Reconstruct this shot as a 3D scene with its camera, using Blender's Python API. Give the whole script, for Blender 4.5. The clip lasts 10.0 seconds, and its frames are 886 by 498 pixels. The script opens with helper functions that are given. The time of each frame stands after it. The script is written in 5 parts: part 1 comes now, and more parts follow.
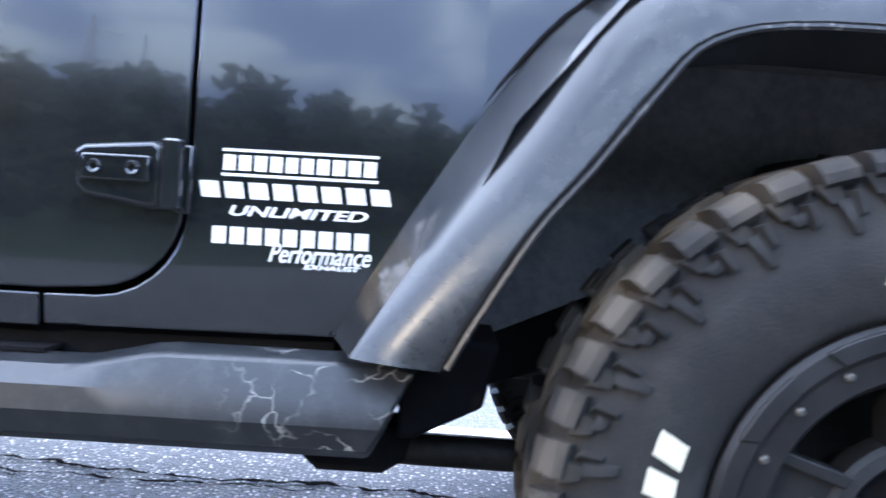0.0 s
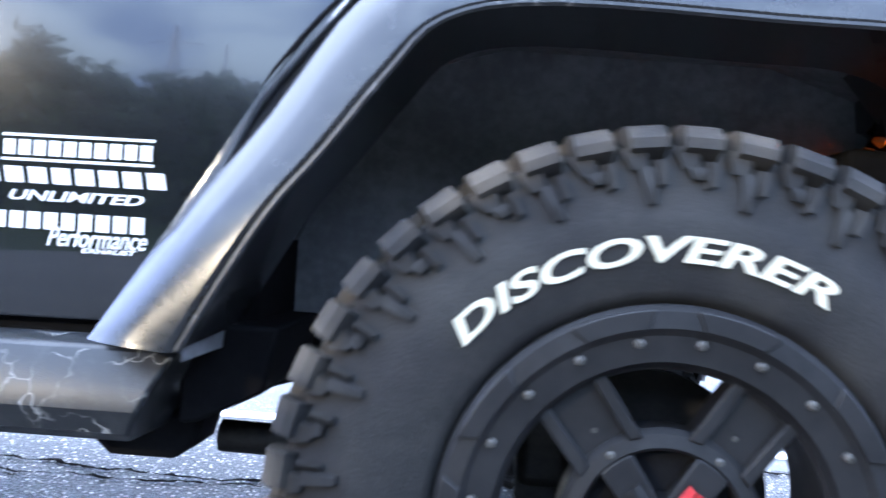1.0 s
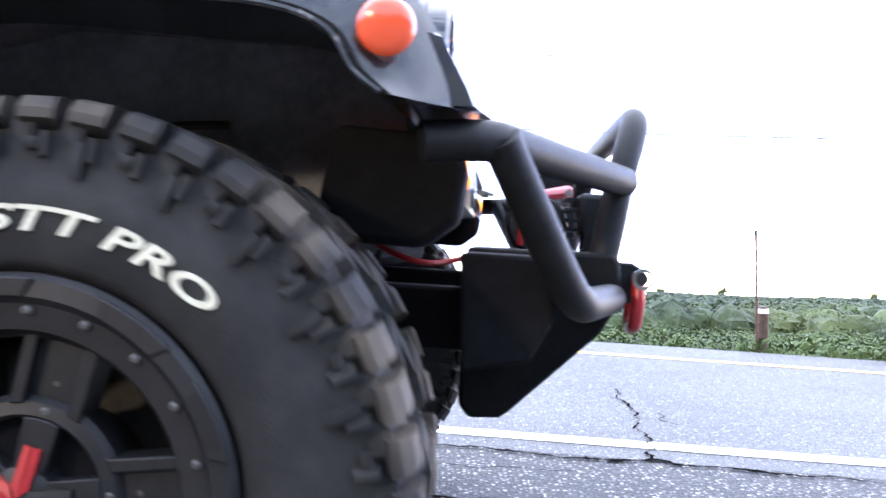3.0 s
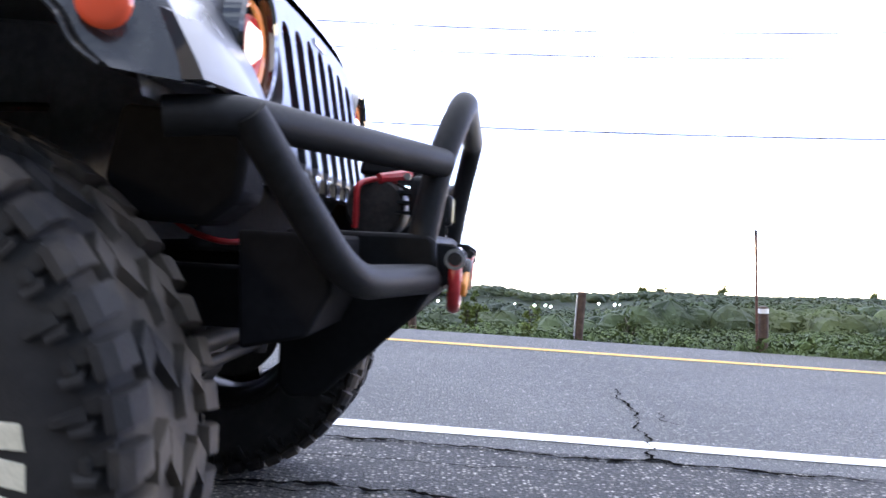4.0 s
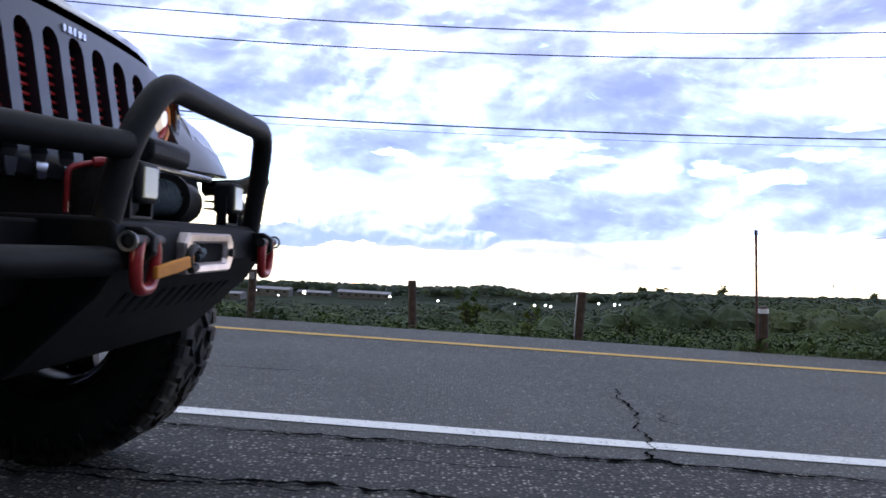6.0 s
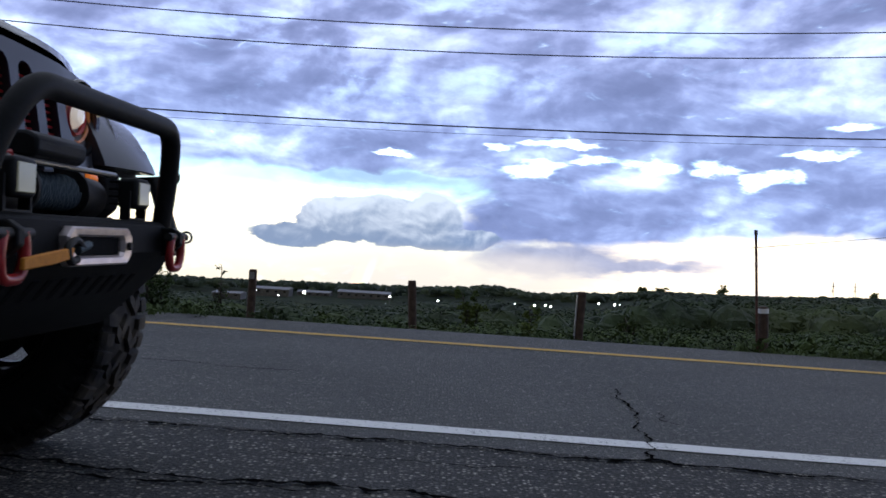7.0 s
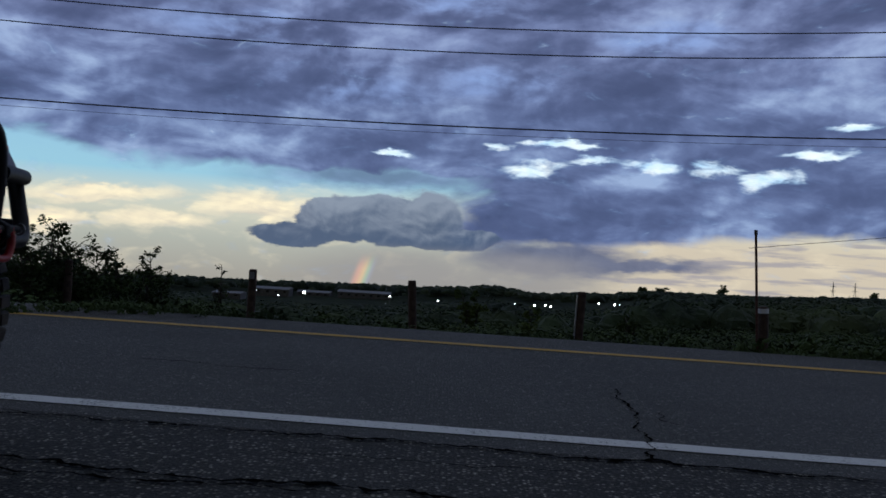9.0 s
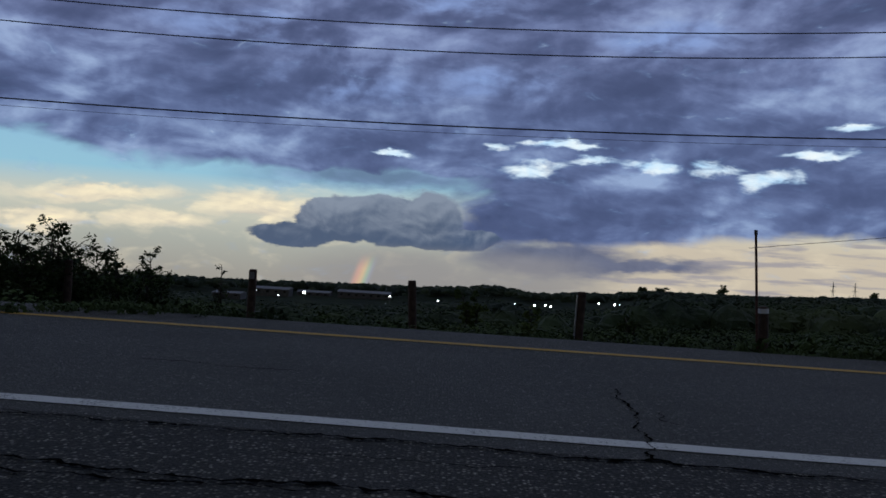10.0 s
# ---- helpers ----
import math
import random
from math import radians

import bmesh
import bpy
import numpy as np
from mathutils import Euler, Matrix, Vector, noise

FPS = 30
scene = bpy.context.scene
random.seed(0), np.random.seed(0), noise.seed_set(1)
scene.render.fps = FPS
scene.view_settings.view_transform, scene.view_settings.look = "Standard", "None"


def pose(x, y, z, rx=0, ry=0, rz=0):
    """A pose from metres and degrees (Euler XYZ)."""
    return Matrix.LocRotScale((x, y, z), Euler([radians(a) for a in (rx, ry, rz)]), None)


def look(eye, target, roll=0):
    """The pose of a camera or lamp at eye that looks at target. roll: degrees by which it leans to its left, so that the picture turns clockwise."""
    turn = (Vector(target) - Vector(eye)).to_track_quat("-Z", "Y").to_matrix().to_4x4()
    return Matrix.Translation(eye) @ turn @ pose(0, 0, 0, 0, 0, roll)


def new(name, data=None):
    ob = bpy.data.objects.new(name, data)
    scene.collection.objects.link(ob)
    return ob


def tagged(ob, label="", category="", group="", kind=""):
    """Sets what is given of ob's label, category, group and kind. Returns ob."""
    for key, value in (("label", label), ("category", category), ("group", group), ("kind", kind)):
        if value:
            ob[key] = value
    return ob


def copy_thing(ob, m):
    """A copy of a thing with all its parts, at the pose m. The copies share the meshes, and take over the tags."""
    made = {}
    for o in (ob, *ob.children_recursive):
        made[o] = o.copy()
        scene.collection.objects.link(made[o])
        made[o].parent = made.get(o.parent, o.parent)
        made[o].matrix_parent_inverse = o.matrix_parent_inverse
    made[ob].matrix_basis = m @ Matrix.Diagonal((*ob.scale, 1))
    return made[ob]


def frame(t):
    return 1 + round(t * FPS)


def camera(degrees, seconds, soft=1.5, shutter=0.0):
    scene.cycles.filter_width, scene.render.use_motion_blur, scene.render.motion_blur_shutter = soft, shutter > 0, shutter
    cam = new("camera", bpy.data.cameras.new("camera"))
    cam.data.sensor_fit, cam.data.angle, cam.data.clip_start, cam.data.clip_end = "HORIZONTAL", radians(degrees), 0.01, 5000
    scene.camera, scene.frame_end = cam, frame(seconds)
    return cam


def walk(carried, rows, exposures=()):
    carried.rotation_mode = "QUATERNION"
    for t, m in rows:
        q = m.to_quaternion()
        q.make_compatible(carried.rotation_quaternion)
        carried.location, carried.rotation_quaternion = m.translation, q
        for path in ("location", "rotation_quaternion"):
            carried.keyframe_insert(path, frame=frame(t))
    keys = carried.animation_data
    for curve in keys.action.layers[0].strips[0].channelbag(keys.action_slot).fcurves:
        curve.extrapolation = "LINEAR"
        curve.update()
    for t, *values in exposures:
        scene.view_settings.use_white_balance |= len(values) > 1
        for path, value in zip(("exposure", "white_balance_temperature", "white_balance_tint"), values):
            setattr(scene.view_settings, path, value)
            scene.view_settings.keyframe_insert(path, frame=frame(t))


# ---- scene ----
CAM_H = 0.728
cam = camera(54.3, 10.0, soft=1.6, shutter=0.5)
CAM_POSE = look((0, 0, CAM_H), (0, 10, CAM_H - 10 * math.tan(radians(0.456))), roll=3.3)
walk(cam, [(0, CAM_POSE), (10, CAM_POSE)],
     exposures=[(0.0, 5.8, 6250, 5), (1.0, 6.0, 5950, 4), (2.0, 6.1, 5950, 5), (2.6, 5.8, 6350, 7), (3.0, 5.4, 6800, 9), (3.8, 4.5, 7000, 9), (4.5, 3.95, 7000, 10), (5.5, 3.15, 7000, 8), (6.3, 2.3, 6900, 6),
                (7.0, 1.65, 6800, 5), (7.5, 0.95, 6600, 4), (8.2, 0.42, 6400, 3), (9.0, 0.1, 6250, 4), (10.0, -0.05, 6250, 5)])

# ---------------------------------------------------------------- node helpers
class Nodes:
    """Short spellings for a node tree."""

    def __init__(self, tree):
        self.t = tree

    def add(self, kind, **props):
        n = self.t.nodes.new(kind)
        for k, v in props.items():
            setattr(n, k, v)
        return n

    def put(self, socket, v):
        if isinstance(v, bpy.types.NodeSocket):
            self.t.links.new(v, socket)
        elif v is not None:
            socket.default_value = v

    def math(self, op, a, b=None, c=None, clamp=False):
        n = self.add("ShaderNodeMath", operation=op, use_clamp=clamp)
        for s, v in zip(n.inputs, (a, b, c)):
            self.put(s, v)
        return n.outputs[0]

    def vmath(self, op, a, b=None):
        n = self.add("ShaderNodeVectorMath", operation=op)
        self.put(n.inputs[0], a)
        if b is not None:
            self.put(n.inputs[1], b)
        return n.outputs[1] if op in ("LENGTH", "DOT_PRODUCT") else n.outputs[0]

    def step(self, v, lo, hi):
        n = self.add("ShaderNodeMapRange", interpolation_type="SMOOTHSTEP")
        for i, x in ((0, v), (1, lo), (2, hi), (3, 0.0), (4, 1.0)):
            self.put(n.inputs[i], x)
        return n.outputs[0]

    def noise(self, vec, scale, detail=4.0, rough=0.55, dist=0.0, color=False):
        n = self.add("ShaderNodeTexNoise")
        self.put(n.inputs["Vector"], vec)
        n.inputs["Scale"].default_value, n.inputs["Detail"].default_value = scale, detail
        n.inputs["Roughness"].default_value, n.inputs["Distortion"].default_value = rough, dist
        return n.outputs["Color" if color else "Fac"]

    def mix(self, fac, a, b, blend="MIX"):
        n = self.add("ShaderNodeMix", data_type="RGBA", blend_type=blend)
        self.put(n.inputs[0], fac)
        for s, v in ((n.inputs[6], a), (n.inputs[7], b)):
            self.put(s, (*v, 1) if isinstance(v, tuple) and len(v) == 3 else v)
        return n.outputs[2]

    def ramp(self, fac, stops):
        n = self.add("ShaderNodeValToRGB")
        self.put(n.inputs[0], fac)
        e = n.color_ramp.elements
        while len(e) < len(stops):
            e.new(0.5)
        for el, (p, c) in zip(e, stops):
            el.position, el.color = p, (*c, 1)
        return n.outputs[0]


# ---------------------------------------------------------------- sky and sun
world = bpy.data.worlds.new("sky")
scene.world = world
world.use_nodes = True
world.node_tree.nodes.clear()
W = Nodes(world.node_tree)
wdir = W.add("ShaderNodeTexCoord").outputs["Generated"]
sep = W.add("ShaderNodeSeparateXYZ")
W.put(sep.inputs[0], wdir)
sx, sy, sz = sep.outputs
az = W.math("MULTIPLY", W.math("ARCTAN2", sx, sy), 57.2958)
el = W.math("MULTIPLY", W.math("ARCSINE", sz), 57.2958)
comb = W.add("ShaderNodeCombineXYZ")
W.put(comb.inputs[0], az), W.put(comb.inputs[1], W.math("MULTIPLY", el, 2.8))
flat = comb.outputs[0]
# the view stands 3.3 degrees askew to the valley, and the cloud layers lie with it
wn = W.noise(flat, 0.11, 5, 0.6, color=True)
wn2 = W.noise(flat, 0.5, 4, 0.6, color=True)
off = W.vmath("ADD", W.vmath("MULTIPLY", W.vmath("SUBTRACT", wn, (0.5, 0.5, 0.5)), (7.0, 5.0, 0)),
              W.vmath("MULTIPLY", W.vmath("SUBTRACT", wn2, (0.5, 0.5, 0.5)), (2.4, 1.7, 0)))
osep = W.add("ShaderNodeSeparateXYZ")
W.put(osep.inputs[0], off)
azw, elw = W.math("ADD", az, osep.outputs[0]), W.math("ADD", el, osep.outputs[1])


def cloud(a, e, ra, re, soft=0.5, lean=0.0, rough=1.0):
    """How far a direction lies inside a cloud round azimuth a and elevation e, in degrees."""
    u = W.math("ADD", W.math("MULTIPLY", W.math("SUBTRACT", azw, az), rough), W.math("SUBTRACT", az, a))
    v = W.math("ADD", W.math("MULTIPLY", W.math("SUBTRACT", elw, el), rough), W.math("SUBTRACT", el, e))
    v = W.math("SUBTRACT", v, W.math("MULTIPLY", u, lean))
    r = W.math("SQRT", W.math("ADD", W.math("POWER", W.math("ABSOLUTE", W.math("DIVIDE", u, ra)), 2.0),
                              W.math("POWER", W.math("ABSOLUTE", W.math("DIVIDE", v, re)), 2.0)))
    return W.step(r, 1.0 + soft, 1.0 - soft)


def over(a, *bs):
    for b in bs:
        a = W.math("MAXIMUM", a, b)
    return a


nishita = W.add("ShaderNodeTexSky", sky_type="NISHITA", sun_disc=False, sun_elevation=radians(14), sun_rotation=radians(222))
nishita.air_density, nishita.dust_density = 1.2, 1.5
clear = W.mix(1.0, nishita.outputs[0], (0.13, 0.13, 0.13), "MULTIPLY")
pale = W.ramp(W.step(el, -6.0, 16.0), [(0.0, (0.30, 0.27, 0.24)), (0.06, (0.36, 0.33, 0.30)), (0.15, (0.42, 0.42, 0.38)), (0.24, (0.55, 0.54, 0.47)), (0.31, (0.50, 0.54, 0.52)), (0.40, (0.27, 0.50, 0.66)), (1.0, (0.20, 0.35, 0.62))])
pale = W.mix(W.math("MULTIPLY", W.step(az, 4.0, 15.0), W.step(el, 3.0, 0.0)), pale, (0.60, 0.50, 0.40))
base = W.mix(0.88, clear, pale)


def lumps(scale, shift, detail=6, rough=0.52, squeeze=1.7):
    """Cloud lumps and how far each spot faces the light above and to the left."""
    c = W.add("ShaderNodeCombineXYZ")
    W.put(c.inputs[0], az), W.put(c.inputs[1], W.math("MULTIPLY", el, squeeze))
    p = W.vmath("ADD", c.outputs[0], (shift, shift * 0.37, 0))
    here, lit_side = W.noise(p, scale, detail, rough, 0.35), W.noise(W.vmath("ADD", p, (-0.10 / scale, 0.16 / scale, 0)), scale, detail, rough, 0.35)
    return here, W.math("ADD", 0.5, W.math("MULTIPLY", W.math("SUBTRACT", here, lit_side), 2.4), clamp=True)


# thin bright clouds low on the horizon
wisp, wisp_lit = lumps(0.30, 4.0, squeeze=2.4)
low_at = over(cloud(-12.0, 1.7, 4.4, 1.1, 0.7, 0.0, 0.5), cloud(-18.5, 0.3, 3.0, 0.7, 0.6, 0.0, 0.5), cloud(-25.0, 0.4, 3.4, 0.7, 0.6, 0.0, 0.5), cloud(-22.0, 2.0, 5.0, 0.6, 0.8, 0.0, 0.5))
low = W.math("MULTIPLY", W.step(W.math("ADD", wisp, W.math("MULTIPLY", low_at, 0.25)), 0.50, 0.68), W.math("MAXIMUM", low_at, W.math("MULTIPLY", W.step(el, 3.0, 0.0), 0.25)))
base = W.mix(W.math("MULTIPLY", low, 0.92), base, W.mix(wisp_lit, (0.56, 0.49, 0.42), (1.04, 0.86, 0.58)))
# streaks of cloud over the pale band on the far right
streak_c = W.add("ShaderNodeCombineXYZ")
W.put(streak_c.inputs[0], az), W.put(streak_c.inputs[1], W.math("MULTIPLY", el, 9.0))
streak = W.math("MULTIPLY", W.step(W.noise(streak_c.outputs[0], 0.16, 5, 0.55), 0.50, 0.62), W.math("MULTIPLY", W.step(az, 6.0, 13.0), W.step(el, 3.0, 1.0)))
base = W.mix(W.math("MULTIPLY", streak, 0.7), base, (0.27, 0.25, 0.30))
# the high dark deck: bluish grey underside with soft lumps, brighter where it is thin
billow, deck_lit = lumps(0.085, 0.0, 7, 0.50, 1.9)
billow2, fine_lit = lumps(0.26, 31.0, 6, 0.52, 1.9)
tone = W.math("ADD", W.math("MULTIPLY", billow, 0.55), W.math("ADD", W.math("MULTIPLY", deck_lit, 0.30), W.math("MULTIPLY", fine_lit, 0.15)))
deck_col = W.ramp(tone, [(0.32, (0.056, 0.074, 0.158)), (0.44, (0.082, 0.106, 0.218)), (0.51, (0.116, 0.150, 0.292)), (0.57, (0.175, 0.225, 0.40)), (0.66, (0.30, 0.38, 0.58))])
deck_col = W.mix(W.math("MULTIPLY", W.step(el, 7.0, 14.0), 0.30), deck_col, W.mix(W.step(tone, 0.36, 0.62), (0.085, 0.094, 0.180), (0.27, 0.29, 0.50)))
deck_col = W.mix(W.math("MULTIPLY", W.step(el, 17.0, 32.0), 0.75), deck_col, (0.135, 0.145, 0.168))
deck_edge = W.math("ADD", 4.15, W.math("MULTIPLY", W.step(az, -19.0, -29.0), 1.5))
fray = W.math("MULTIPLY", W.math("SUBTRACT", billow2, 0.5), 2.6)
deck = W.step(W.math("SUBTRACT", W.math("ADD", el, fray), deck_edge), -0.45, 0.55)
right_deck = W.math("MULTIPLY", W.step(W.math("ADD", az, W.math("MULTIPLY", fray, 3.0)), -1.0, 3.0), W.step(W.math("SUBTRACT", W.math("ADD", el, W.math("MULTIPLY", fray, 0.6)), W.math("MULTIPLY", W.step(az, 4.0, 26.0), 1.5)), -0.3, 0.5))
shelf = cloud(-4.0, 3.9, 8.0, 0.8, 0.6, 0.02, 0.5)
deck_all = over(deck, right_deck, W.math("MULTIPLY", shelf, 0.75))
sky = W.mix(deck_all, base, deck_col)
# thin places high up, then the bright broken edge in the middle of the right side
thin = over(cloud(-14.0, 13.0, 4.5, 1.0, 0.8, 0.0, 0.7), cloud(0.5, 15.2, 4.0, 0.9, 0.8, 0.0, 0.6), cloud(14.0, 13.6, 3.6, 0.7, 0.8, 0.0, 0.6), cloud(-7.0, 10.0, 4.5, 0.9, 0.9, 0.0, 0.6), cloud(2.5, 10.6, 3.0, 0.7, 0.9, 0.0, 0.6))
sky = W.mix(W.math("MULTIPLY", thin, W.math("MULTIPLY", W.step(tone, 0.42, 0.62), 0.75)), sky, (0.25, 0.35, 0.66))
gaps = over(cloud(5.4, 5.2, 1.9, 0.55, 0.95, 0.05, 0.5), cloud(9.2, 5.9, 1.6, 0.30, 0.95, 0.0, 0.5), cloud(13.4, 5.7, 2.4, 0.42, 0.95, -0.05, 0.5), cloud(17.2, 5.7, 1.7, 0.48, 0.95, 0.0, 0.5),
            cloud(20.8, 5.0, 1.6, 0.62, 0.95, 0.25, 0.5), cloud(23.2, 6.5, 2.2, 0.25, 0.95, 0.0, 0.5), cloud(25.0, 8.1, 1.6, 0.22, 0.95, 0.0, 0.5), cloud(3.2, 6.5, 1.0, 0.25, 0.95, 0.0, 0.5), cloud(-3.8, 5.8, 1.2, 0.18, 0.95, 0.0, 0.5), cloud(7.0, 6.9, 3.2, 0.25, 0.95, 0.0, 0.5))
torn_c = W.add("ShaderNodeCombineXYZ")
W.put(torn_c.inputs[0], az), W.put(torn_c.inputs[1], W.math("MULTIPLY", el, 2.6))
torn = W.noise(torn_c.outputs[0], 0.42, 6, 0.58, 0.5)
sky = W.mix(W.math("MULTIPLY", W.step(W.math("ADD", W.math("MULTIPLY", gaps, 0.5), torn), 0.55, 0.95), 0.55), sky, (0.20, 0.33, 0.60))
gap_on = W.step(W.math("ADD", W.math("MULTIPLY", gaps, 0.46), torn), 0.64, 0.98)
sky = W.mix(gap_on, sky, W.mix(fine_lit, (0.45, 0.68, 0.92), (0.98, 0.95, 0.88)))
# the rain cloud with its flat base, and the shower under it
puff, puff_lit = lumps(0.42, 57.0, 6, 0.50, 1.3)
swell = W.math("MULTIPLY", W.math("SUBTRACT", puff, 0.5), 1.5)
tower_in = over(cloud(-9.8, 0.0, 2.9, 0.75, 0.35, 0.0, 0.3), cloud(-6.9, 1.1, 2.8, 1.5, 0.3, 0.0, 0.3), cloud(-3.6, 1.2, 3.0, 1.6, 0.3, 0.0, 0.3), cloud(-0.8, 1.6, 2.2, 1.5, 0.5, 0.0, 0.3), cloud(0.4, 0.2, 3.2, 0.75, 0.35, 0.0, 0.3))
tower = W.math("MULTIPLY", W.step(W.math("ADD", tower_in, swell), 0.30, 0.62), W.step(W.math("SUBTRACT", el, W.math("MULTIPLY", W.math("ADD", az, 5.0), 0.06)), -1.05, -0.80))
tower_col = W.mix(W.step(W.math("ADD", el, W.math("MULTIPLY", W.math("SUBTRACT", puff_lit, 0.5), 3.4)), -0.6, 3.2), (0.060, 0.088, 0.158), (0.215, 0.245, 0.32))
sky = W.mix(W.math("MULTIPLY", tower, 0.96), sky, tower_col)
bank = over(cloud(7.6, -0.8, 5.6, 1.05, 0.4, 0.0, 0.5), cloud(13.0, -0.9, 4.5, 0.45, 0.5, 0.0, 0.5))
sky = W.mix(W.math("MULTIPLY", bank, 0.92), sky, W.mix(puff_lit, (0.080, 0.096, 0.175), (0.135, 0.150, 0.235)))
shower = W.math("MULTIPLY", over(cloud(5.5, -2.3, 4.5, 1.8, 0.6, 0, 0.3), cloud(-2.5, -2.4, 6.5, 1.9, 0.6, 0, 0.3)), W.step(el, 0.0, -0.9))
sky = W.mix(W.math("MULTIPLY", shower, 0.72), sky, (0.27, 0.25, 0.255))
# a stump of rainbow in the shower
bow = W.math("SUBTRACT", az, W.math("ADD", -5.15, W.math("MULTIPLY", W.math("ADD", el, 2.2), 0.33)))
bow_col = W.ramp(W.math("ADD", W.math("MULTIPLY", bow, 0.62), 0.5), [(0.0, (0, 0, 0)), (0.3, (0.42, 0.10, 0.02)), (0.5, (0.50, 0.26, 0.02)), (0.66, (0.10, 0.24, 0.10)), (0.8, (0.03, 0.06, 0.14)), (1.0, (0, 0, 0))])
bow_on = W.math("MULTIPLY", W.math("MULTIPLY", W.step(el, -0.9, -2.2), W.step(el, -4.2, -3.6)), W.step(W.math("ABSOLUTE", bow), 0.85, 0.4))
sky = W.mix(W.math("MULTIPLY", bow_on, 0.6), sky, bow_col, "ADD")
# behind the viewer the evening sky is brighter and warmer
back = W.step(sy, 0.1, -0.6)
west = W.mix(W.step(billow, 0.42, 0.62), (0.026, 0.035, 0.062), W.ramp(W.step(el, 0, 40), [(0, (0.62, 0.47, 0.20)), (0.2, (0.050, 0.060, 0.078)), (1, (0.080, 0.098, 0.135))]))
sky = W.mix(back, sky, west)
bg = W.add("ShaderNodeBackground")
W.put(bg.inputs[0], sky)  # mixed over the clear sky above
bg.inputs[1].default_value = 1.12
W.put(W.add("ShaderNodeOutputWorld").inputs[0], bg.outputs[0])

sun_data = bpy.data.lights.new("sun", "SUN")
sun_data.energy, sun_data.angle, sun_data.color = 0.06, radians(4), (1.0, 0.80, 0.58)
sun = new("sun", sun_data)
sun.matrix_world = look((-12, -13.3, 4.6), (0, 0, 0))

# ---------------------------------------------------------------- materials
def material(name, rough=0.5, metal=0.0, coat=0.0, spec=0.5):
    m = bpy.data.materials.new(name)
    m.use_nodes = True
    n = Nodes(m.node_tree)
    b = m.node_tree.nodes["Principled BSDF"]
    b.inputs["Roughness"].default_value, b.inputs["Metallic"].default_value = rough, metal
    b.inputs["Coat Weight"].default_value, b.inputs["Coat Roughness"].default_value = coat, 0.03
    b.inputs["Specular IOR Level"].default_value = spec
    return m, n, b


def bump(n, b, height, dist, strength=1.0):
    k = n.add("ShaderNodeBump")
    k.inputs["Strength"].default_value, k.inputs["Distance"].default_value = strength, dist
    n.put(k.inputs["Height"], height)
    n.t.links.new(k.outputs[0], b.inputs["Normal"])


def simple(name, dark, light, scale, rough=0.5, rough_var=0.15, metal=0.0, coat=0.0, relief=0.0, relief_scale=200, spec=0.5, fine=8.0):
    """Two tones mixed by coarse and fine noise, with uneven gloss and a little relief."""
    m, n, b = material(name, rough, metal, coat, spec)
    co = n.add("ShaderNodeTexCoord").outputs["Object"]
    big, small = n.noise(co, scale, 4, 0.6), n.noise(co, scale * fine, 5, 0.65)
    f = n.step(n.math("ADD", n.math("MULTIPLY", big, 0.6), n.math("MULTIPLY", small, 0.4)), 0.35, 0.65)
    n.put(b.inputs["Base Color"], n.mix(f, dark, light))
    n.put(b.inputs["Roughness"], n.math("ADD", n.math("MULTIPLY", n.math("SUBTRACT", small, 0.5), rough_var * 2), rough, clamp=True))
    if relief:
        bump(n, b, n.noise(co, relief_scale, 3, 0.6), relief)
    return m


PAINT = simple("black_paint", (0.006, 0.007, 0.009), (0.010, 0.011, 0.014), 3, 0.12, 0.02, coat=1.0)
GRILLE_PAINT = simple("graphite_paint", (0.016, 0.018, 0.023), (0.024, 0.026, 0.032), 4, 0.36, 0.05, coat=0.15)
TRIM = simple("glossy_scuffed_trim", (0.010, 0.011, 0.013), (0.020, 0.021, 0.023), 9, 0.22, 0.07, coat=0.25, relief=0.00008, relief_scale=300)
POWDER = simple("powder_coat", (0.005, 0.0055, 0.006), (0.011, 0.012, 0.013), 12, 0.55, 0.10, relief=0.0004, relief_scale=700, spec=0.20)
# arch liner: base colour raised to imitate lens glare over the dark arch
ARCH = simple("glare_lightened_liner", (0.13, 0.135, 0.145), (0.21, 0.215, 0.225), 7, 0.9, 0.05, relief=0.002, relief_scale=40)
PLATE = simple("black_plate_coat", (0.004, 0.0045, 0.005), (0.008, 0.0085, 0.009), 9, 0.60, 0.10, relief=0.0004, relief_scale=700, spec=0.10)
LINER = simple("black_liner", (0.004, 0.004, 0.005), (0.008, 0.008, 0.009), 6, 0.85, 0.1, spec=0.10, relief=0.001, relief_scale=60)
STEEL = simple("bare_steel", (0.22, 0.22, 0.22), (0.34, 0.33, 0.31), 15, 0.35, 0.12, metal=1.0)
DARK_STEEL = simple("dark_steel", (0.016, 0.015, 0.014), (0.040, 0.036, 0.032), 15, 0.55, 0.12, metal=0.5, relief=0.0005, relief_scale=150)
RED = simple("red_enamel", (0.30, 0.012, 0.016), (0.42, 0.022, 0.024), 20, 0.35, 0.1, coat=0.3)
ORANGE = simple("orange_webbing", (0.55, 0.20, 0.02), (0.70, 0.28, 0.03), 60, 0.7, 0.1, relief=0.0006, relief_scale=600)
ALU = simple("brushed_aluminium", (0.55, 0.47, 0.46), (0.70, 0.62, 0.60), 30, 0.32, 0.1, metal=0.7)
ROPE = simple("blue_grey_rope", (0.03, 0.05, 0.06), (0.07, 0.10, 0.12), 80, 0.8, 0.1, relief=0.001, relief_scale=400)
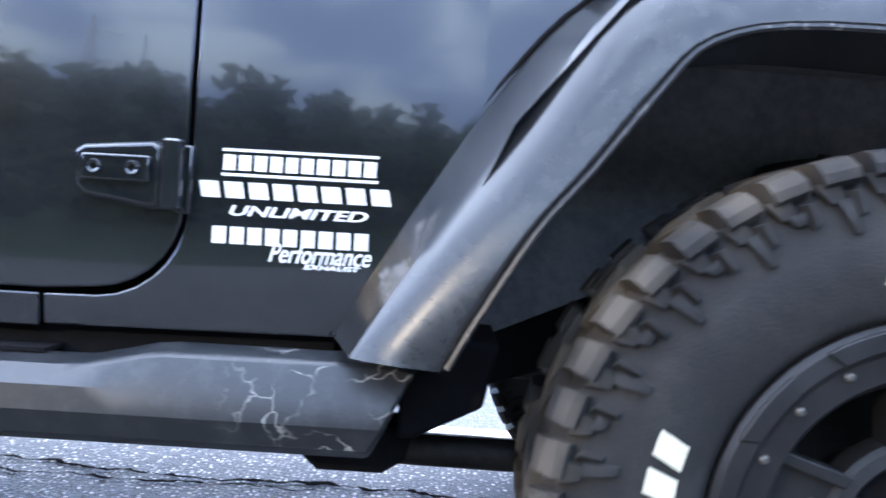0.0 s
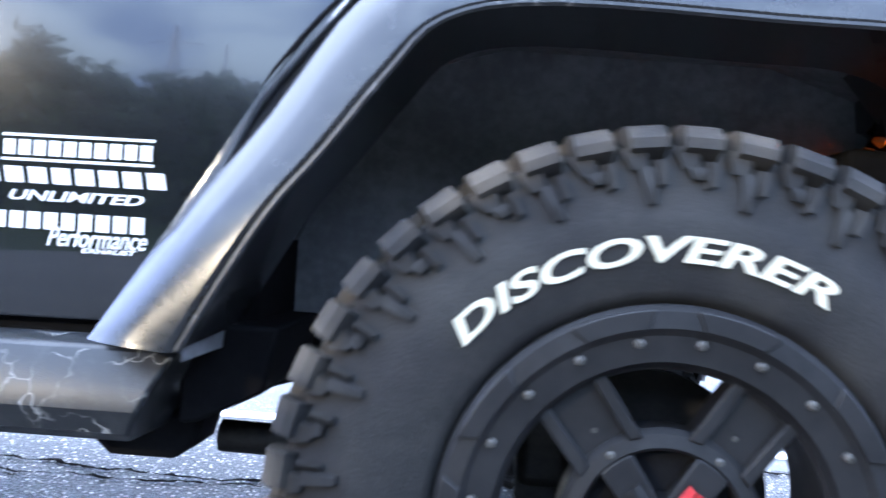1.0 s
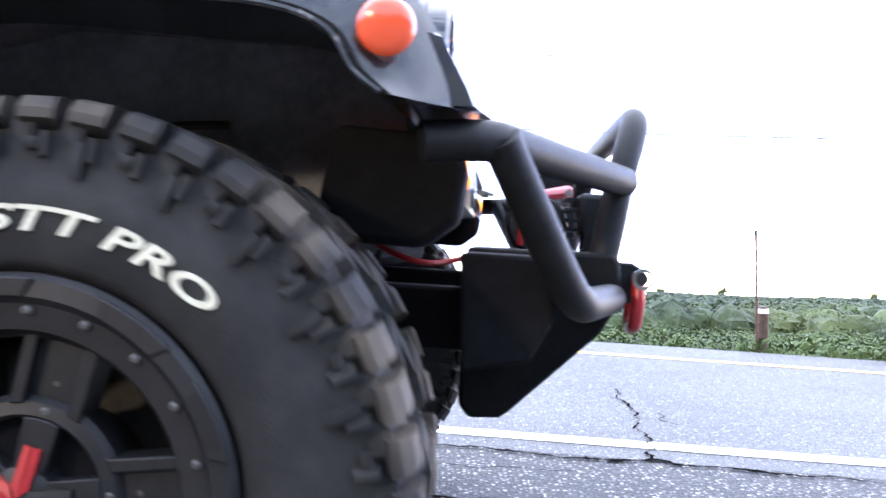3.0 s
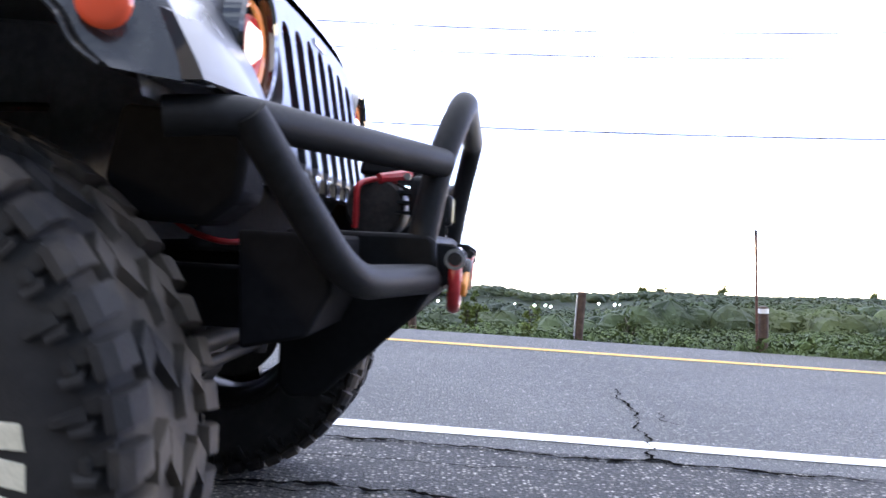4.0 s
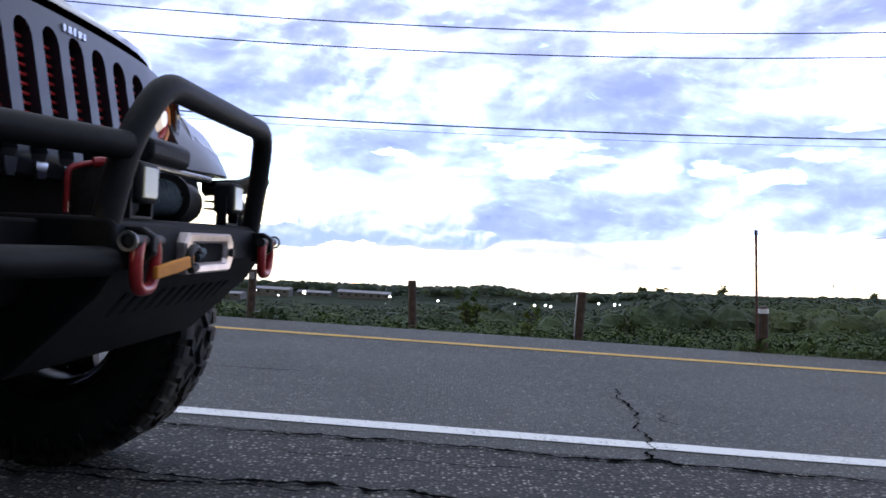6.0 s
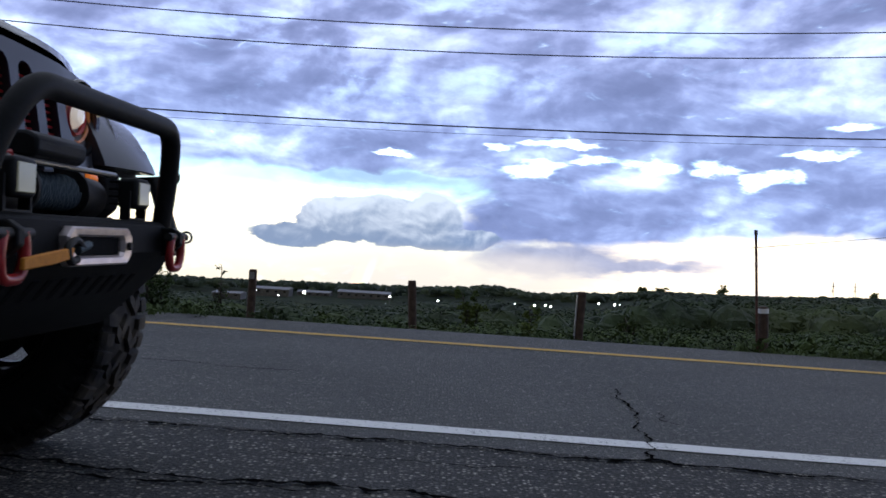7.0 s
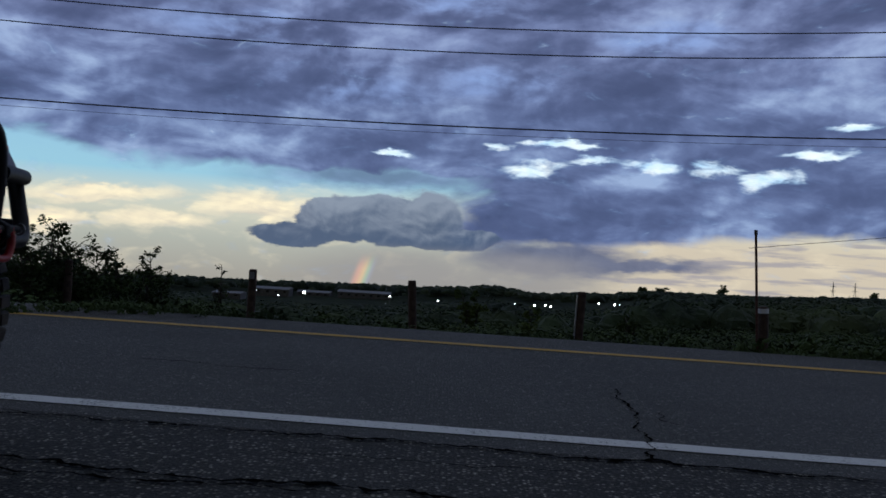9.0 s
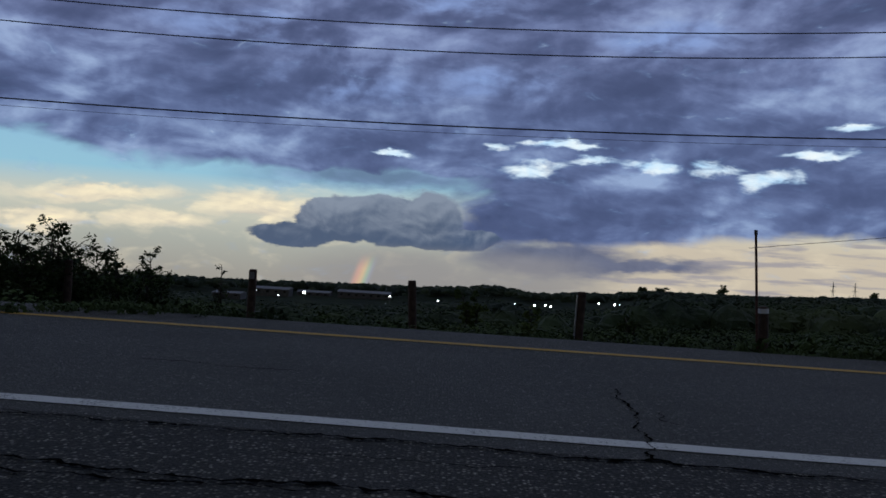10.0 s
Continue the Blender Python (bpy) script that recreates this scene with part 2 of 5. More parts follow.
WHEEL_BLACK = simple("matt_black_wheel", (0.006, 0.006, 0.007), (0.013, 0.013, 0.014), 8, 0.48, 0.08, spec=0.35, relief=0.0002, relief_scale=400)
DECAL = simple("white_vinyl", (0.78, 0.79, 0.80), (0.86, 0.86, 0.86), 20, 0.45, 0.05)
LETTER = simple("cream_tyre_lettering", (0.50, 0.48, 0.36), (0.66, 0.63, 0.50), 40, 0.65, 0.1)
LENS_DARK = simple("smoked_lens", (0.010, 0.010, 0.012), (0.02, 0.02, 0.022), 6, 0.06, 0.02, coat=1.0)
CHROME = simple("chrome", (0.75, 0.76, 0.78), (0.85, 0.85, 0.86), 10, 0.12, 0.05, metal=1.0)
RIM_BOLT = simple("dull_zinc_bolt", (0.055, 0.054, 0.050), (0.12, 0.115, 0.105), 60, 0.5, 0.1, metal=0.4)


def lit(name, color, glow, strength, rough=0.2):
    m, n, b = material(name, rough, 0, 0.6)
    b.inputs["Base Color"].default_value = (*color, 1)
    co = n.add("ShaderNodeTexCoord").outputs["Object"]
    n.put(b.inputs["Emission Color"], n.mix(n.noise(co, 60, 2), glow, tuple(c * 0.6 for c in glow)))
    b.inputs["Emission Strength"].default_value = strength
    return m


AMBER = lit("amber_lens", (0.70, 0.085, 0.035), (1.0, 0.16, 0.05), 0.004)
AMBER_ON = lit("lit_amber_lens", (0.8, 0.25, 0.03), (1.0, 0.22, 0.01), 0.13)
HEAD_ON = lit("lit_headlamp", (0.8, 0.8, 0.78), (1.0, 0.88, 0.80), 0.14)
HALO = lit("lit_halo_ring", (0.30, 0.06, 0.03), (1.0, 0.40, 0.14), 0.04)
LED = lit("led_lens", (0.26, 0.27, 0.20), (0.9, 0.9, 0.7), 0.03)
STREET_GLOW = lit("street_lamp_glow", (0.9, 0.9, 0.9), (0.95, 1.0, 1.0), 14.0)

WORN, on_, ob_ = material("worn_edge", 0.35)
oco = on_.add("ShaderNodeTexCoord").outputs["Object"]
on_.put(ob_.inputs["Base Color"], on_.mix(on_.math("MULTIPLY", on_.step(on_.noise(oco, 85, 5, 0.7), 0.54, 0.66), on_.step(on_.noise(oco, 7, 3), 0.48, 0.60)), (0.012, 0.013, 0.015), (0.17, 0.165, 0.16)))

# tyre rubber: dusty brown on the outermost lugs, grey black on the walls
RUBBER, rn, rb = material("dusty_rubber", 0.78, spec=0.35)
rco = rn.add("ShaderNodeTexCoord").outputs["Object"]
rs = rn.add("ShaderNodeSeparateXYZ")
rn.put(rs.inputs[0], rco)
rad = rn.math("SQRT", rn.math("ADD", rn.math("POWER", rs.outputs[0], 2.0), rn.math("POWER", rs.outputs[2], 2.0)))
dust = rn.math("MULTIPLY", rn.step(rn.math("ADD", rad, rn.math("MULTIPLY", rn.noise(rco, 14, 4), 0.05)), 0.415, 0.455), rn.step(rn.noise(rco, 5, 3), 0.40, 0.62))
wall = rn.mix(rn.step(rn.noise(rco, 9, 6, 0.65), 0.35, 0.7), (0.010, 0.010, 0.011), (0.024, 0.0235, 0.0225))
rn.put(rb.inputs["Base Color"], rn.mix(rn.math("MULTIPLY", dust, 0.7), wall, (0.105, 0.086, 0.064)))
bump(rn, rb, rn.noise(rco, 260, 4, 0.65), 0.0009)

# asphalt: dark binder with a dense grit of paler stones, and worn patches
def asphalt(name, dark, mid, chip, size, grit):
    m, n, b = material(name, 0.85, spec=0.3)
    co = n.add("ShaderNodeTexCoord").outputs["Object"]
    warp = n.vmath("ADD", co, n.vmath("MULTIPLY", n.noise(co, size * 0.5, 2, color=True), (0.012, 0.012, 0.012)))
    vo = n.add("ShaderNodeTexVoronoi")
    n.put(vo.inputs["Vector"], warp)
    vo.inputs["Scale"].default_value = size
    cs = n.add("ShaderNodeSeparateColor")
    n.put(cs.inputs[0], vo.outputs["Color"])
    fine = n.noise(co, size * 2.6, 3, 0.7)
    wear = n.step(n.noise(co, 0.7, 5, 0.62), 0.32, 0.68)
    body_ = n.mix(wear, dark, mid)
    body_ = n.mix(n.step(fine, 0.42, 0.62), tuple(c * 0.45 for c in dark), body_)
    stone = n.math("MULTIPLY", n.math("POWER", cs.outputs[0], grit), n.step(n.math("ADD", vo.outputs["Distance"], n.math("MULTIPLY", fine, 0.5)), 0.80, 0.45))
    n.put(b.inputs["Base Color"], n.mix(stone, body_, n.mix(cs.outputs[1], tuple(c * 0.5 for c in chip), chip)))
    h = n.math("ADD", n.math("MULTIPLY", n.math("SUBTRACT", 1.0, vo.outputs["Distance"]), 0.8), n.math("MULTIPLY", fine, 0.6))
    bump(n, b, h, 0.009, 1.0)
    return m


ASPHALT = asphalt("road_asphalt", (0.125, 0.125, 0.117), (0.185, 0.183, 0.172), (0.46, 0.43, 0.38), 64, 3.2)
SHOULDER = asphalt("coarse_shoulder_asphalt", (0.054, 0.053, 0.049), (0.096, 0.093, 0.086), (0.56, 0.52, 0.44), 60, 2.4)


def line_paint(name, color):
    m, n, b = material(name, 0.7)
    co = n.add("ShaderNodeTexCoord").outputs["Object"]
    wear = n.step(n.math("ADD", n.noise(co, 70, 5, 0.7), n.math("MULTIPLY", n.noise(co, 5, 3), 0.35)), 0.72, 0.84)
    n.put(b.inputs["Base Color"], n.mix(n.math("MULTIPLY", wear, 0.7), color, (0.07, 0.07, 0.068)))
    bump(n, b, n.noise(co, 160, 4), 0.002)
    return m


WHITE_LINE = line_paint("white_road_paint", (0.80, 0.79, 0.75))
YELLOW_LINE = line_paint("yellow_road_paint", (0.60, 0.36, 0.05))
CRACK = simple("crack_dark", (0.003, 0.003, 0.003), (0.008, 0.0075, 0.007), 12, 1.0, 0.0, spec=0.0)
LAND = simple("rough_grass_land", (0.006, 0.011, 0.004), (0.024, 0.036, 0.011), 0.035, 0.95, 0.03, relief=1.6, relief_scale=0.16, spec=0.1)
POST_WOOD = simple("weathered_post_wood", (0.045, 0.026, 0.018), (0.095, 0.060, 0.042), 18, 0.9, 0.05, relief=0.003, relief_scale=45)
GREY_METAL = simple("galvanised_metal", (0.25, 0.25, 0.26), (0.36, 0.36, 0.37), 25, 0.5, 0.1, metal=0.6)
RUST = simple("rusty_rod", (0.06, 0.025, 0.018), (0.12, 0.05, 0.035), 30, 0.8, 0.1)
CABLE = simple("black_cable", (0.010, 0.010, 0.012), (0.02, 0.02, 0.022), 4, 0.7, 0.05)
BARK = simple("grey_bark", (0.03, 0.024, 0.018), (0.07, 0.058, 0.045), 20, 0.9, 0.05, relief=0.004, relief_scale=60)
WALLS = simple("grey_cladding", (0.07, 0.07, 0.07), (0.12, 0.12, 0.12), 0.3, 0.8, 0.05)
ROOF = simple("light_metal_roof", (0.12, 0.12, 0.125), (0.20, 0.20, 0.205), 0.2, 0.6, 0.05)
GLASS_DARK = simple("dark_window_glass", (0.010, 0.012, 0.014), (0.02, 0.022, 0.025), 2, 0.08, 0.02, coat=1.0)


def foliage(name, dark, light, scale=0.9, sunny=None):
    """Leaves that differ a little one by one, more from crown to crown, and most from stand to stand."""
    m, n, b = material(name, 0.7, spec=0.2)
    g = n.add("ShaderNodeNewGeometry").outputs["Random Per Island"]
    co = n.add("ShaderNodeTexCoord").outputs["Object"]
    f = n.math("ADD", n.math("MULTIPLY", g, 0.14), n.math("MULTIPLY", n.step(n.noise(co, scale, 3), 0.35, 0.65), 0.86))
    col = n.mix(f, dark, light)
    if sunny:
        col = n.mix(n.math("MULTIPLY", n.step(n.noise(co, scale * 0.3, 2), 0.50, 0.66), 0.75), col, n.mix(f, tuple(c * 0.55 for c in sunny), sunny))
    n.put(b.inputs["Base Color"], col)
    return m


LEAF = foliage("green_leaves", (0.020, 0.034, 0.010), (0.080, 0.118, 0.034))
LEAF_FRESH = foliage("fresh_light_leaves", (0.055, 0.085, 0.018), (0.150, 0.190, 0.050))
LEAF_WOODS = foliage("mixed_woods_leaves", (0.014, 0.026, 0.012), (0.046, 0.070, 0.028), 0.10, (0.085, 0.110, 0.038))
LEAF_FAR = foliage("far_woods_leaves", (0.015, 0.026, 0.016), (0.044, 0.064, 0.034), 0.03, (0.070, 0.090, 0.040))

# ---------------------------------------------------------------- mesh helpers
class Build:
    """Collects points and faces of one mesh."""

    def __init__(self):
        self.v, self.f = [], []

    def poly(self, pts, faces):
        k = len(self.v)
        self.v += [tuple(p) for p in pts]
        self.f += [tuple(i + k for i in q) for q in faces]
        return self

    def box(self, c, s, m=None):
        x, y, z = (a / 2 for a in s)
        pts = [Vector((i * x, j * y, k * z)) for i in (-1, 1) for j in (-1, 1) for k in (-1, 1)]
        pts = [(m @ p if m else p) + Vector(c) for p in pts]
        return self.poly(pts, [(0, 1, 3, 2), (4, 6, 7, 5), (0, 4, 5, 1), (2, 3, 7, 6), (0, 2, 6, 4), (1, 5, 7, 3)])

    def prism(self, prof, lo, hi, axis="y", close=True):
        """A flat outline, pushed from lo to hi along an axis; outline in the two other axes in order."""
        def at(p, t):
            return {"x": (t, p[0], p[1]), "y": (p[0], t, p[1]), "z": (p[0], p[1], t)}[axis]
        n = len(prof)
        pts = [at(p, lo) for p in prof] + [at(p, hi) for p in prof]
        faces = [(i, (i + 1) % n, n + (i + 1) % n, n + i) for i in range(n)]
        if close:
            faces += [tuple(reversed(range(n))), tuple(range(n, 2 * n))]
        return self.poly(pts, faces)

    def spin(self, prof, segs, c=(0, 0, 0), closed=False):
        """Turns (radius, y) points about the y axis."""
        n, pts, faces = len(prof), [], []
        for i in range(segs):
            a = 2 * math.pi * i / segs
            pts += [(c[0] + r * math.sin(a), c[1] + y, c[2] + r * math.cos(a)) for r, y in prof]
        for i in range(segs):
            j = (i + 1) % segs
            for k in range(n if closed else n - 1):
                l = (k + 1) % n
                faces.append((i * n + k, j * n + k, j * n + l, i * n + l))
        return self.poly(pts, faces)

    def tube(self, path, r, segs=12, cap=True):
        path = [Vector(p) for p in path]
        pts, faces, side = [], [], None
        for i, p in enumerate(path):
            d = (path[min(i + 1, len(path) - 1)] - path[max(i - 1, 0)]).normalized()
            if side is None:
                side = d.orthogonal().normalized()
            side = (side - d * side.dot(d)).normalized()
            up = d.cross(side)
            rr = r[i] if isinstance(r, (list, tuple)) else r
            pts += [p + rr * (side * math.cos(2 * math.pi * k / segs) + up * math.sin(2 * math.pi * k / segs)) for k in range(segs)]
        for i in range(len(path) - 1):
            for k in range(segs):
                l = (k + 1) % segs
                faces.append((i * segs + k, i * segs + l, (i + 1) * segs + l, (i + 1) * segs + k))
        if cap:
            faces += [tuple(reversed(range(segs))), tuple(range((len(path) - 1) * segs, len(path) * segs))]
        return self.poly(pts, faces)

    def loft(self, rows, ring=False):
        n, pts, faces = len(rows[0]), [], []
        for r in rows:
            pts += r
        for i in range(len(rows) - 1):
            for k in range(n if ring else n - 1):
                l = (k + 1) % n
                faces.append((i * n + k, (i + 1) * n + k, (i + 1) * n + l, i * n + l))
        return self.poly(pts, faces)

    def mesh(self, name, mat, smooth=35):
        me = bpy.data.meshes.new(name)
        me.from_pydata(self.v, [], self.f)
        if smooth:
            bm = bmesh.new()
            bm.from_mesh(me)
            bmesh.ops.recalc_face_normals(bm, faces=bm.faces)
            bm.to_mesh(me)
            bm.free()
            me.polygons.foreach_set("use_smooth", [True] * len(me.polygons))
            me.set_sharp_from_angle(angle=radians(smooth))
        me.materials.append(mat)
        return me


def curve_pts(pts, n=6):
    """A smooth line through points."""
    out, P = [], [Vector(p) for p in pts]
    for i in range(len(P) - 1):
        a, b, c, d = P[max(i - 1, 0)], P[i], P[i + 1], P[min(i + 2, len(P) - 1)]
        for k in range(n):
            t = k / n
            out.append(0.5 * ((2 * b) + (c - a) * t + (2 * a - 5 * b + 4 * c - d) * t * t + (3 * b - 3 * c + d - a) * t ** 3))
    return out + [P[-1]]


def bent(pts, r=0.06, n=5):
    """A broken line with rounded corners, as a bent pipe has."""
    P = [Vector(p) for p in pts]
    out = [P[0]]
    for a, b, c in zip(P, P[1:], P[2:]):
        u, w = (a - b), (c - b)
        k = min(r, u.length * 0.45, w.length * 0.45)
        p, q = b + u.normalized() * k, b + w.normalized() * k
        for i in range(n + 1):
            t = i / n
            out.append(p * (1 - t) ** 2 + b * 2 * t * (1 - t) + q * t * t)
    return out + [P[-1]]


def part(name, b, mat, parent, label="", bevel=0.0, smooth=35, at=None):
    ob = new(name, b.mesh(name, mat, smooth))
    ob.parent = parent
    if at is not None:
        ob.matrix_basis = at
    if bevel:
        m = ob.modifiers.new("bevel", "BEVEL")
        m.width, m.segments, m.limit_method, m.angle_limit = bevel, 2, "ANGLE", radians(40)
        m.harden_normals = False
    return tagged(ob, label) if label else ob


def thing(name, b, mat, label, category, group="", kind="", bevel=0.0, smooth=35, at=None):
    return tagged(part(name, b, mat, None, "", bevel, smooth, at), label, category, group, kind)


def root(name, label, category, group="", at=None):
    ob = new(name)
    if at is not None:
        ob.matrix_basis = at
    return tagged(ob, label, category, group)

# ---------------------------------------------------------------- the road and the land
TURN = -5.7                       # the road runs this many degrees off the x axis
ROAD = pose(0, 0, 0, 0, 0, TURN)  # along the road, across it, up


def on_road(s, n, z=0.0):
    return ROAD @ Vector((s, n, z))


def lerp_table(t, table):
    for (a, p), (b, q) in zip(table, table[1:]):
        if t <= b:
            k = max(0.0, min(1.0, (t - a) / (b - a)))
            k = k * k * (3 - 2 * k)
            return p + (q - p) * k
    return table[-1][1]


EDGE = 7.03
# elevation of the far skyline, in degrees, by azimuth
SKYLINE = [(-60, -3.6), (-27, -3.5), (-17.5, -3.15), (-11.8, -3.2), (-1.9, -3.1), (1.5, -2.95), (3.4, -2.72), (4.6, -2.85), (6.0, -3.05), (10.0, -2.85), (14.1, -2.45), (19, -2.35), (27.3, -1.95), (60, -1.4)]


# how steeply the near slope falls, by azimuth: open towards the town, rising to a wooded shoulder on the other side
SLOPE = [(-60, 0.125), (-2, 0.118), (6, 0.104), (14, 0.082), (24, 0.068), (60, 0.060)]


def land_height(x, y):
    """The land: a level strip with the road, a bank that falls into a valley, and far wooded hills."""
    n = Vector((x, y)).dot(Vector((math.sin(radians(-TURN)), math.cos(radians(TURN)))))
    d = math.hypot(x, y)
    if n < 0:
        return -0.02 + max(0.0, -n - 14) * 0.03
    if n <= EDGE + 0.03:
        return -0.02
    a = math.degrees(math.atan2(x, y))
    far = 1500.0
    top = CAM_H + far * math.tan(radians(lerp_table(max(-60, min(60, a)), SKYLINE)))
    fall = lerp_table(max(-60, min(60, a)), SLOPE)
    near = -0.02 - 0.36 * min(n - EDGE - 0.03, 3.3) ** 0.9 - max(0.0, n - EDGE - 3.33) * fall
    floor_ = -372.0 * fall
    if d > 380:
        k = min(1.0, (d - 380) / (far - 380))
        wob = 5 * noise.noise(Vector((x * 0.004, y * 0.004, 0))) * (1 - k)
        z = floor_ + (top - floor_) * (k ** 0.85) + wob
        if d > far:
            z = top - (d - far) * 0.07
        return max(near, z) if d < 420 else z
    return near


def make_ground():
    b = Build()
    rings = [0, 2, 4, 6, 7.4, 8, 9, 10, 11, 13, 16, 20, 26, 34, 45, 60, 80, 110, 150, 200, 260, 330, 400, 480, 580, 700, 850, 1000, 1075, 1150, 1225, 1300, 1360, 1420, 1460, 1500, 1600, 1900, 2600, 4400]
    segs = 180
    rows = []
    for r in rings[1:]:
        row = []
        for i in range(segs):
            a = 2 * math.pi * i / segs
            # finer towards the view
            a = a - 0.55 * math.sin(a)
            x, y = r * math.sin(a), r * math.cos(a)
            row.append((x, y, land_height(x, y)))
        rows.append(row)
    k0 = len(b.v)
    b.loft(rows, ring=True)
    b.poly([(0, 0, -0.02)], [])
    c = len(b.v) - 1
    b.f += [(c, k0 + (i + 1) % segs, k0 + i) for i in range(segs)]
    return thing("ground", b, LAND, "dark rough grassland falling from the road into a wooded valley", "ground", kind="structure", smooth=60)


ground = make_ground()


def strip(n0, n1, z0, z1, s0=-70, s1=70, step=None):
    b = Build()
    xs = [s0 + (s1 - s0) * i / 40 for i in range(41)]
    rows = []
    for s in xs:
        rows.append([tuple(on_road(s, n0, z0)), tuple(on_road(s, n0, z1)), tuple(on_road(s, n1, z1)), tuple(on_road(s, n1, z0))])
    return b.loft(rows, ring=True)


road = thing("road", strip(3.10, EDGE, -0.25, 0.0), ASPHALT, "grey worn asphalt road with painted edge and centre lines", "road", kind="structure", smooth=0)
shoulder = thing("pavement", strip(-14, 3.10, -0.25, -0.001), SHOULDER, "coarse cracked asphalt lay-by beside the road", "pavement", kind="structure", smooth=0)


def ragged_line(n0, n1, mat, name, label, z, drift=0.0):
    b, rng = Build(), random.Random(4)
    rows = []
    for i in range(700):
        s = -35 + 70 * i / 699
        rows.append([tuple(on_road(s, n0 + drift * s + rng.uniform(-0.004, 0.004), z)), tuple(on_road(s, n1 + drift * s + rng.uniform(-0.004, 0.004), z))])
    return thing(name, b.loft(rows), mat, label, "road marking", kind="structure", smooth=0)


ragged_line(3.272, 3.388, WHITE_LINE, "white_edge_line", "worn white painted line along the road edge", 0.004, 0.012)
ragged_line(6.145, 6.255, YELLOW_LINE, "yellow_line", "yellow painted line along the far side of the road", 0.004)


def crack(pts, w, seed, name="road_crack", z=0.006):
    """A jagged dark crack in the asphalt with broken sides."""
    rng = random.Random(seed)
    path = []
    for a, c in zip(pts, pts[1:]):
        a, c = Vector(a), Vector(c)
        n = max(2, int((c - a).length / 0.018))
        for i in range(n):
            path.append(a.lerp(c, i / n))
    b, rows, drift = Build(), [], 0.0
    for i, p in enumerate(path):
        q = path[min(i + 1, len(path) - 1)] - path[max(i - 1, 0)]
        side = Vector((-q.y, q.x)).normalized() if q.length else Vector((0, 1))
        drift = drift * 0.86 + rng.uniform(-0.014, 0.014)
        ww = w * rng.uniform(0.12, 1.5) * (0.4 + 0.6 * abs(noise.noise(Vector((i * 0.07, seed, 0)))) * 2)
        c = p + side * drift
        rows.append([(c.x + side.x * ww, c.y + side.y * ww, z), (c.x, c.y, z - 0.001), (c.x - side.x * ww, c.y - side.y * ww, z)])
    return thing(name, b.loft(rows), CRACK, "jagged dark crack in the worn asphalt", "crack", group="cracks in the asphalt", kind="structure", smooth=0)


crack([(-4.2, 3.40), (-1.6, 3.19), (-1.29, 3.19), (-0.95, 3.13), (-0.5, 3.12), (0.04, 3.09), (0.27, 3.06), (0.54, 2.98), (0.79, 3.01), (0.85, 2.95), (1.05, 2.97), (1.53, 2.9), (3.2, 2.72)], 0.018, 1)
crack([(0.95, 4.57), (0.91, 4.31), (0.90, 4.01), (0.86, 3.75), (0.88, 3.42), (0.82, 3.29), (0.80, 3.06), (0.84, 2.96)], 0.008, 2)
crack([(-3.0, 2.80), (-1.3, 2.6), (-1.0, 2.54), (-0.59, 2.51), (-0.26, 2.51), (0.04, 2.45), (0.9, 2.35), (2.2, 2.2)], 0.022, 3)
crack([(-2.4, 2.60), (-1.3, 2.50), (-0.8, 2.46), (-0.3, 2.44)], 0.012, 13)
crack([(-1.59, 4.66), (-1.35, 4.67), (-1.05, 4.58), (-0.7, 4.60)], 0.007, 5)
crack([(-0.5, 2.86), (0.2, 2.80), (0.5, 2.83)], 0.005, 6)
crack([(1.05, 3.95), (1.02, 3.78), (1.1, 3.7)], 0.006, 8)

# ---------------------------------------------------------------- posts beyond the road
def make_post(name, x, y, z0, z1, r, label, lean=0.0, cap=True):
    """A round, weathered timber post with a chamfered head."""
    b = Build()
    rng = random.Random(int(x * 100))
    rows = []
    for k, (z, s) in enumerate([(z0, 1.04), (z0 * 0.6 + z1 * 0.4, 1.0), (z1 - 0.03, 0.98), (z1 - 0.008, 0.92), (z1, 0.78), (z1 + 0.001, 0.02)]):
        rows.append([(r * s * math.cos(2 * math.pi * i / 14) * (1 + 0.05 * math.sin(3 * i)), r * s * math.sin(2 * math.pi * i / 14), z) for i in range(14)])
    b.loft(rows, ring=True)
    ob = root(name, label, "post", "posts along the road", pose(x, y, 0, 0, lean, 0))
    part("timber", b, POST_WOOD, ob, smooth=50)
    return ob


for x, y, z1, lean, lab in ((-4.55, 10.55, 0.25, 0, "round weathered timber post half hidden in bushes"), (-2.17, 9.95, 0.29, 0.5, "round weathered timber roadside post with pale head"),
                            (-0.31, 9.75, 0.275, -3.5, "round weathered timber roadside post"), (1.55, 9.5, 0.27, 1.5, "round weathered timber roadside post with a strip of metal")):
    p = make_post("roadside_post", x, y, -0.95, z1, 0.047, lab, lean)
    if x > 1:
        part("metal_strip", Build().box((-0.052, -0.015, -0.2), (0.012, 0.03, 0.86)), GREY_METAL, p, "pale metal strip")
    if -3 < x < -2:
        part("reflector", Build().box((0.0, -0.049, 0.22), (0.05, 0.008, 0.08)), GREY_METAL, p, "pale reflector plate")
p = make_post("roadside_post", 3.47, 9.25, -0.95, 0.235, 0.056, "reddish timber roadside post with a white band", -3.0)
part("white_band", Build().spin([(0.0, 0.0), (0.059, 0.0), (0.059, 0.05), (0.0, 0.05)], 14), DECAL, p, "white band", at=pose(0, 0, 0.165, 90, 0, 0))
rod = root("marker_rod", "tall thin rusty steel rod beside a timber post", "marker rod", at=pose(3.37, 9.15, 0, 0, -4.0, 0))
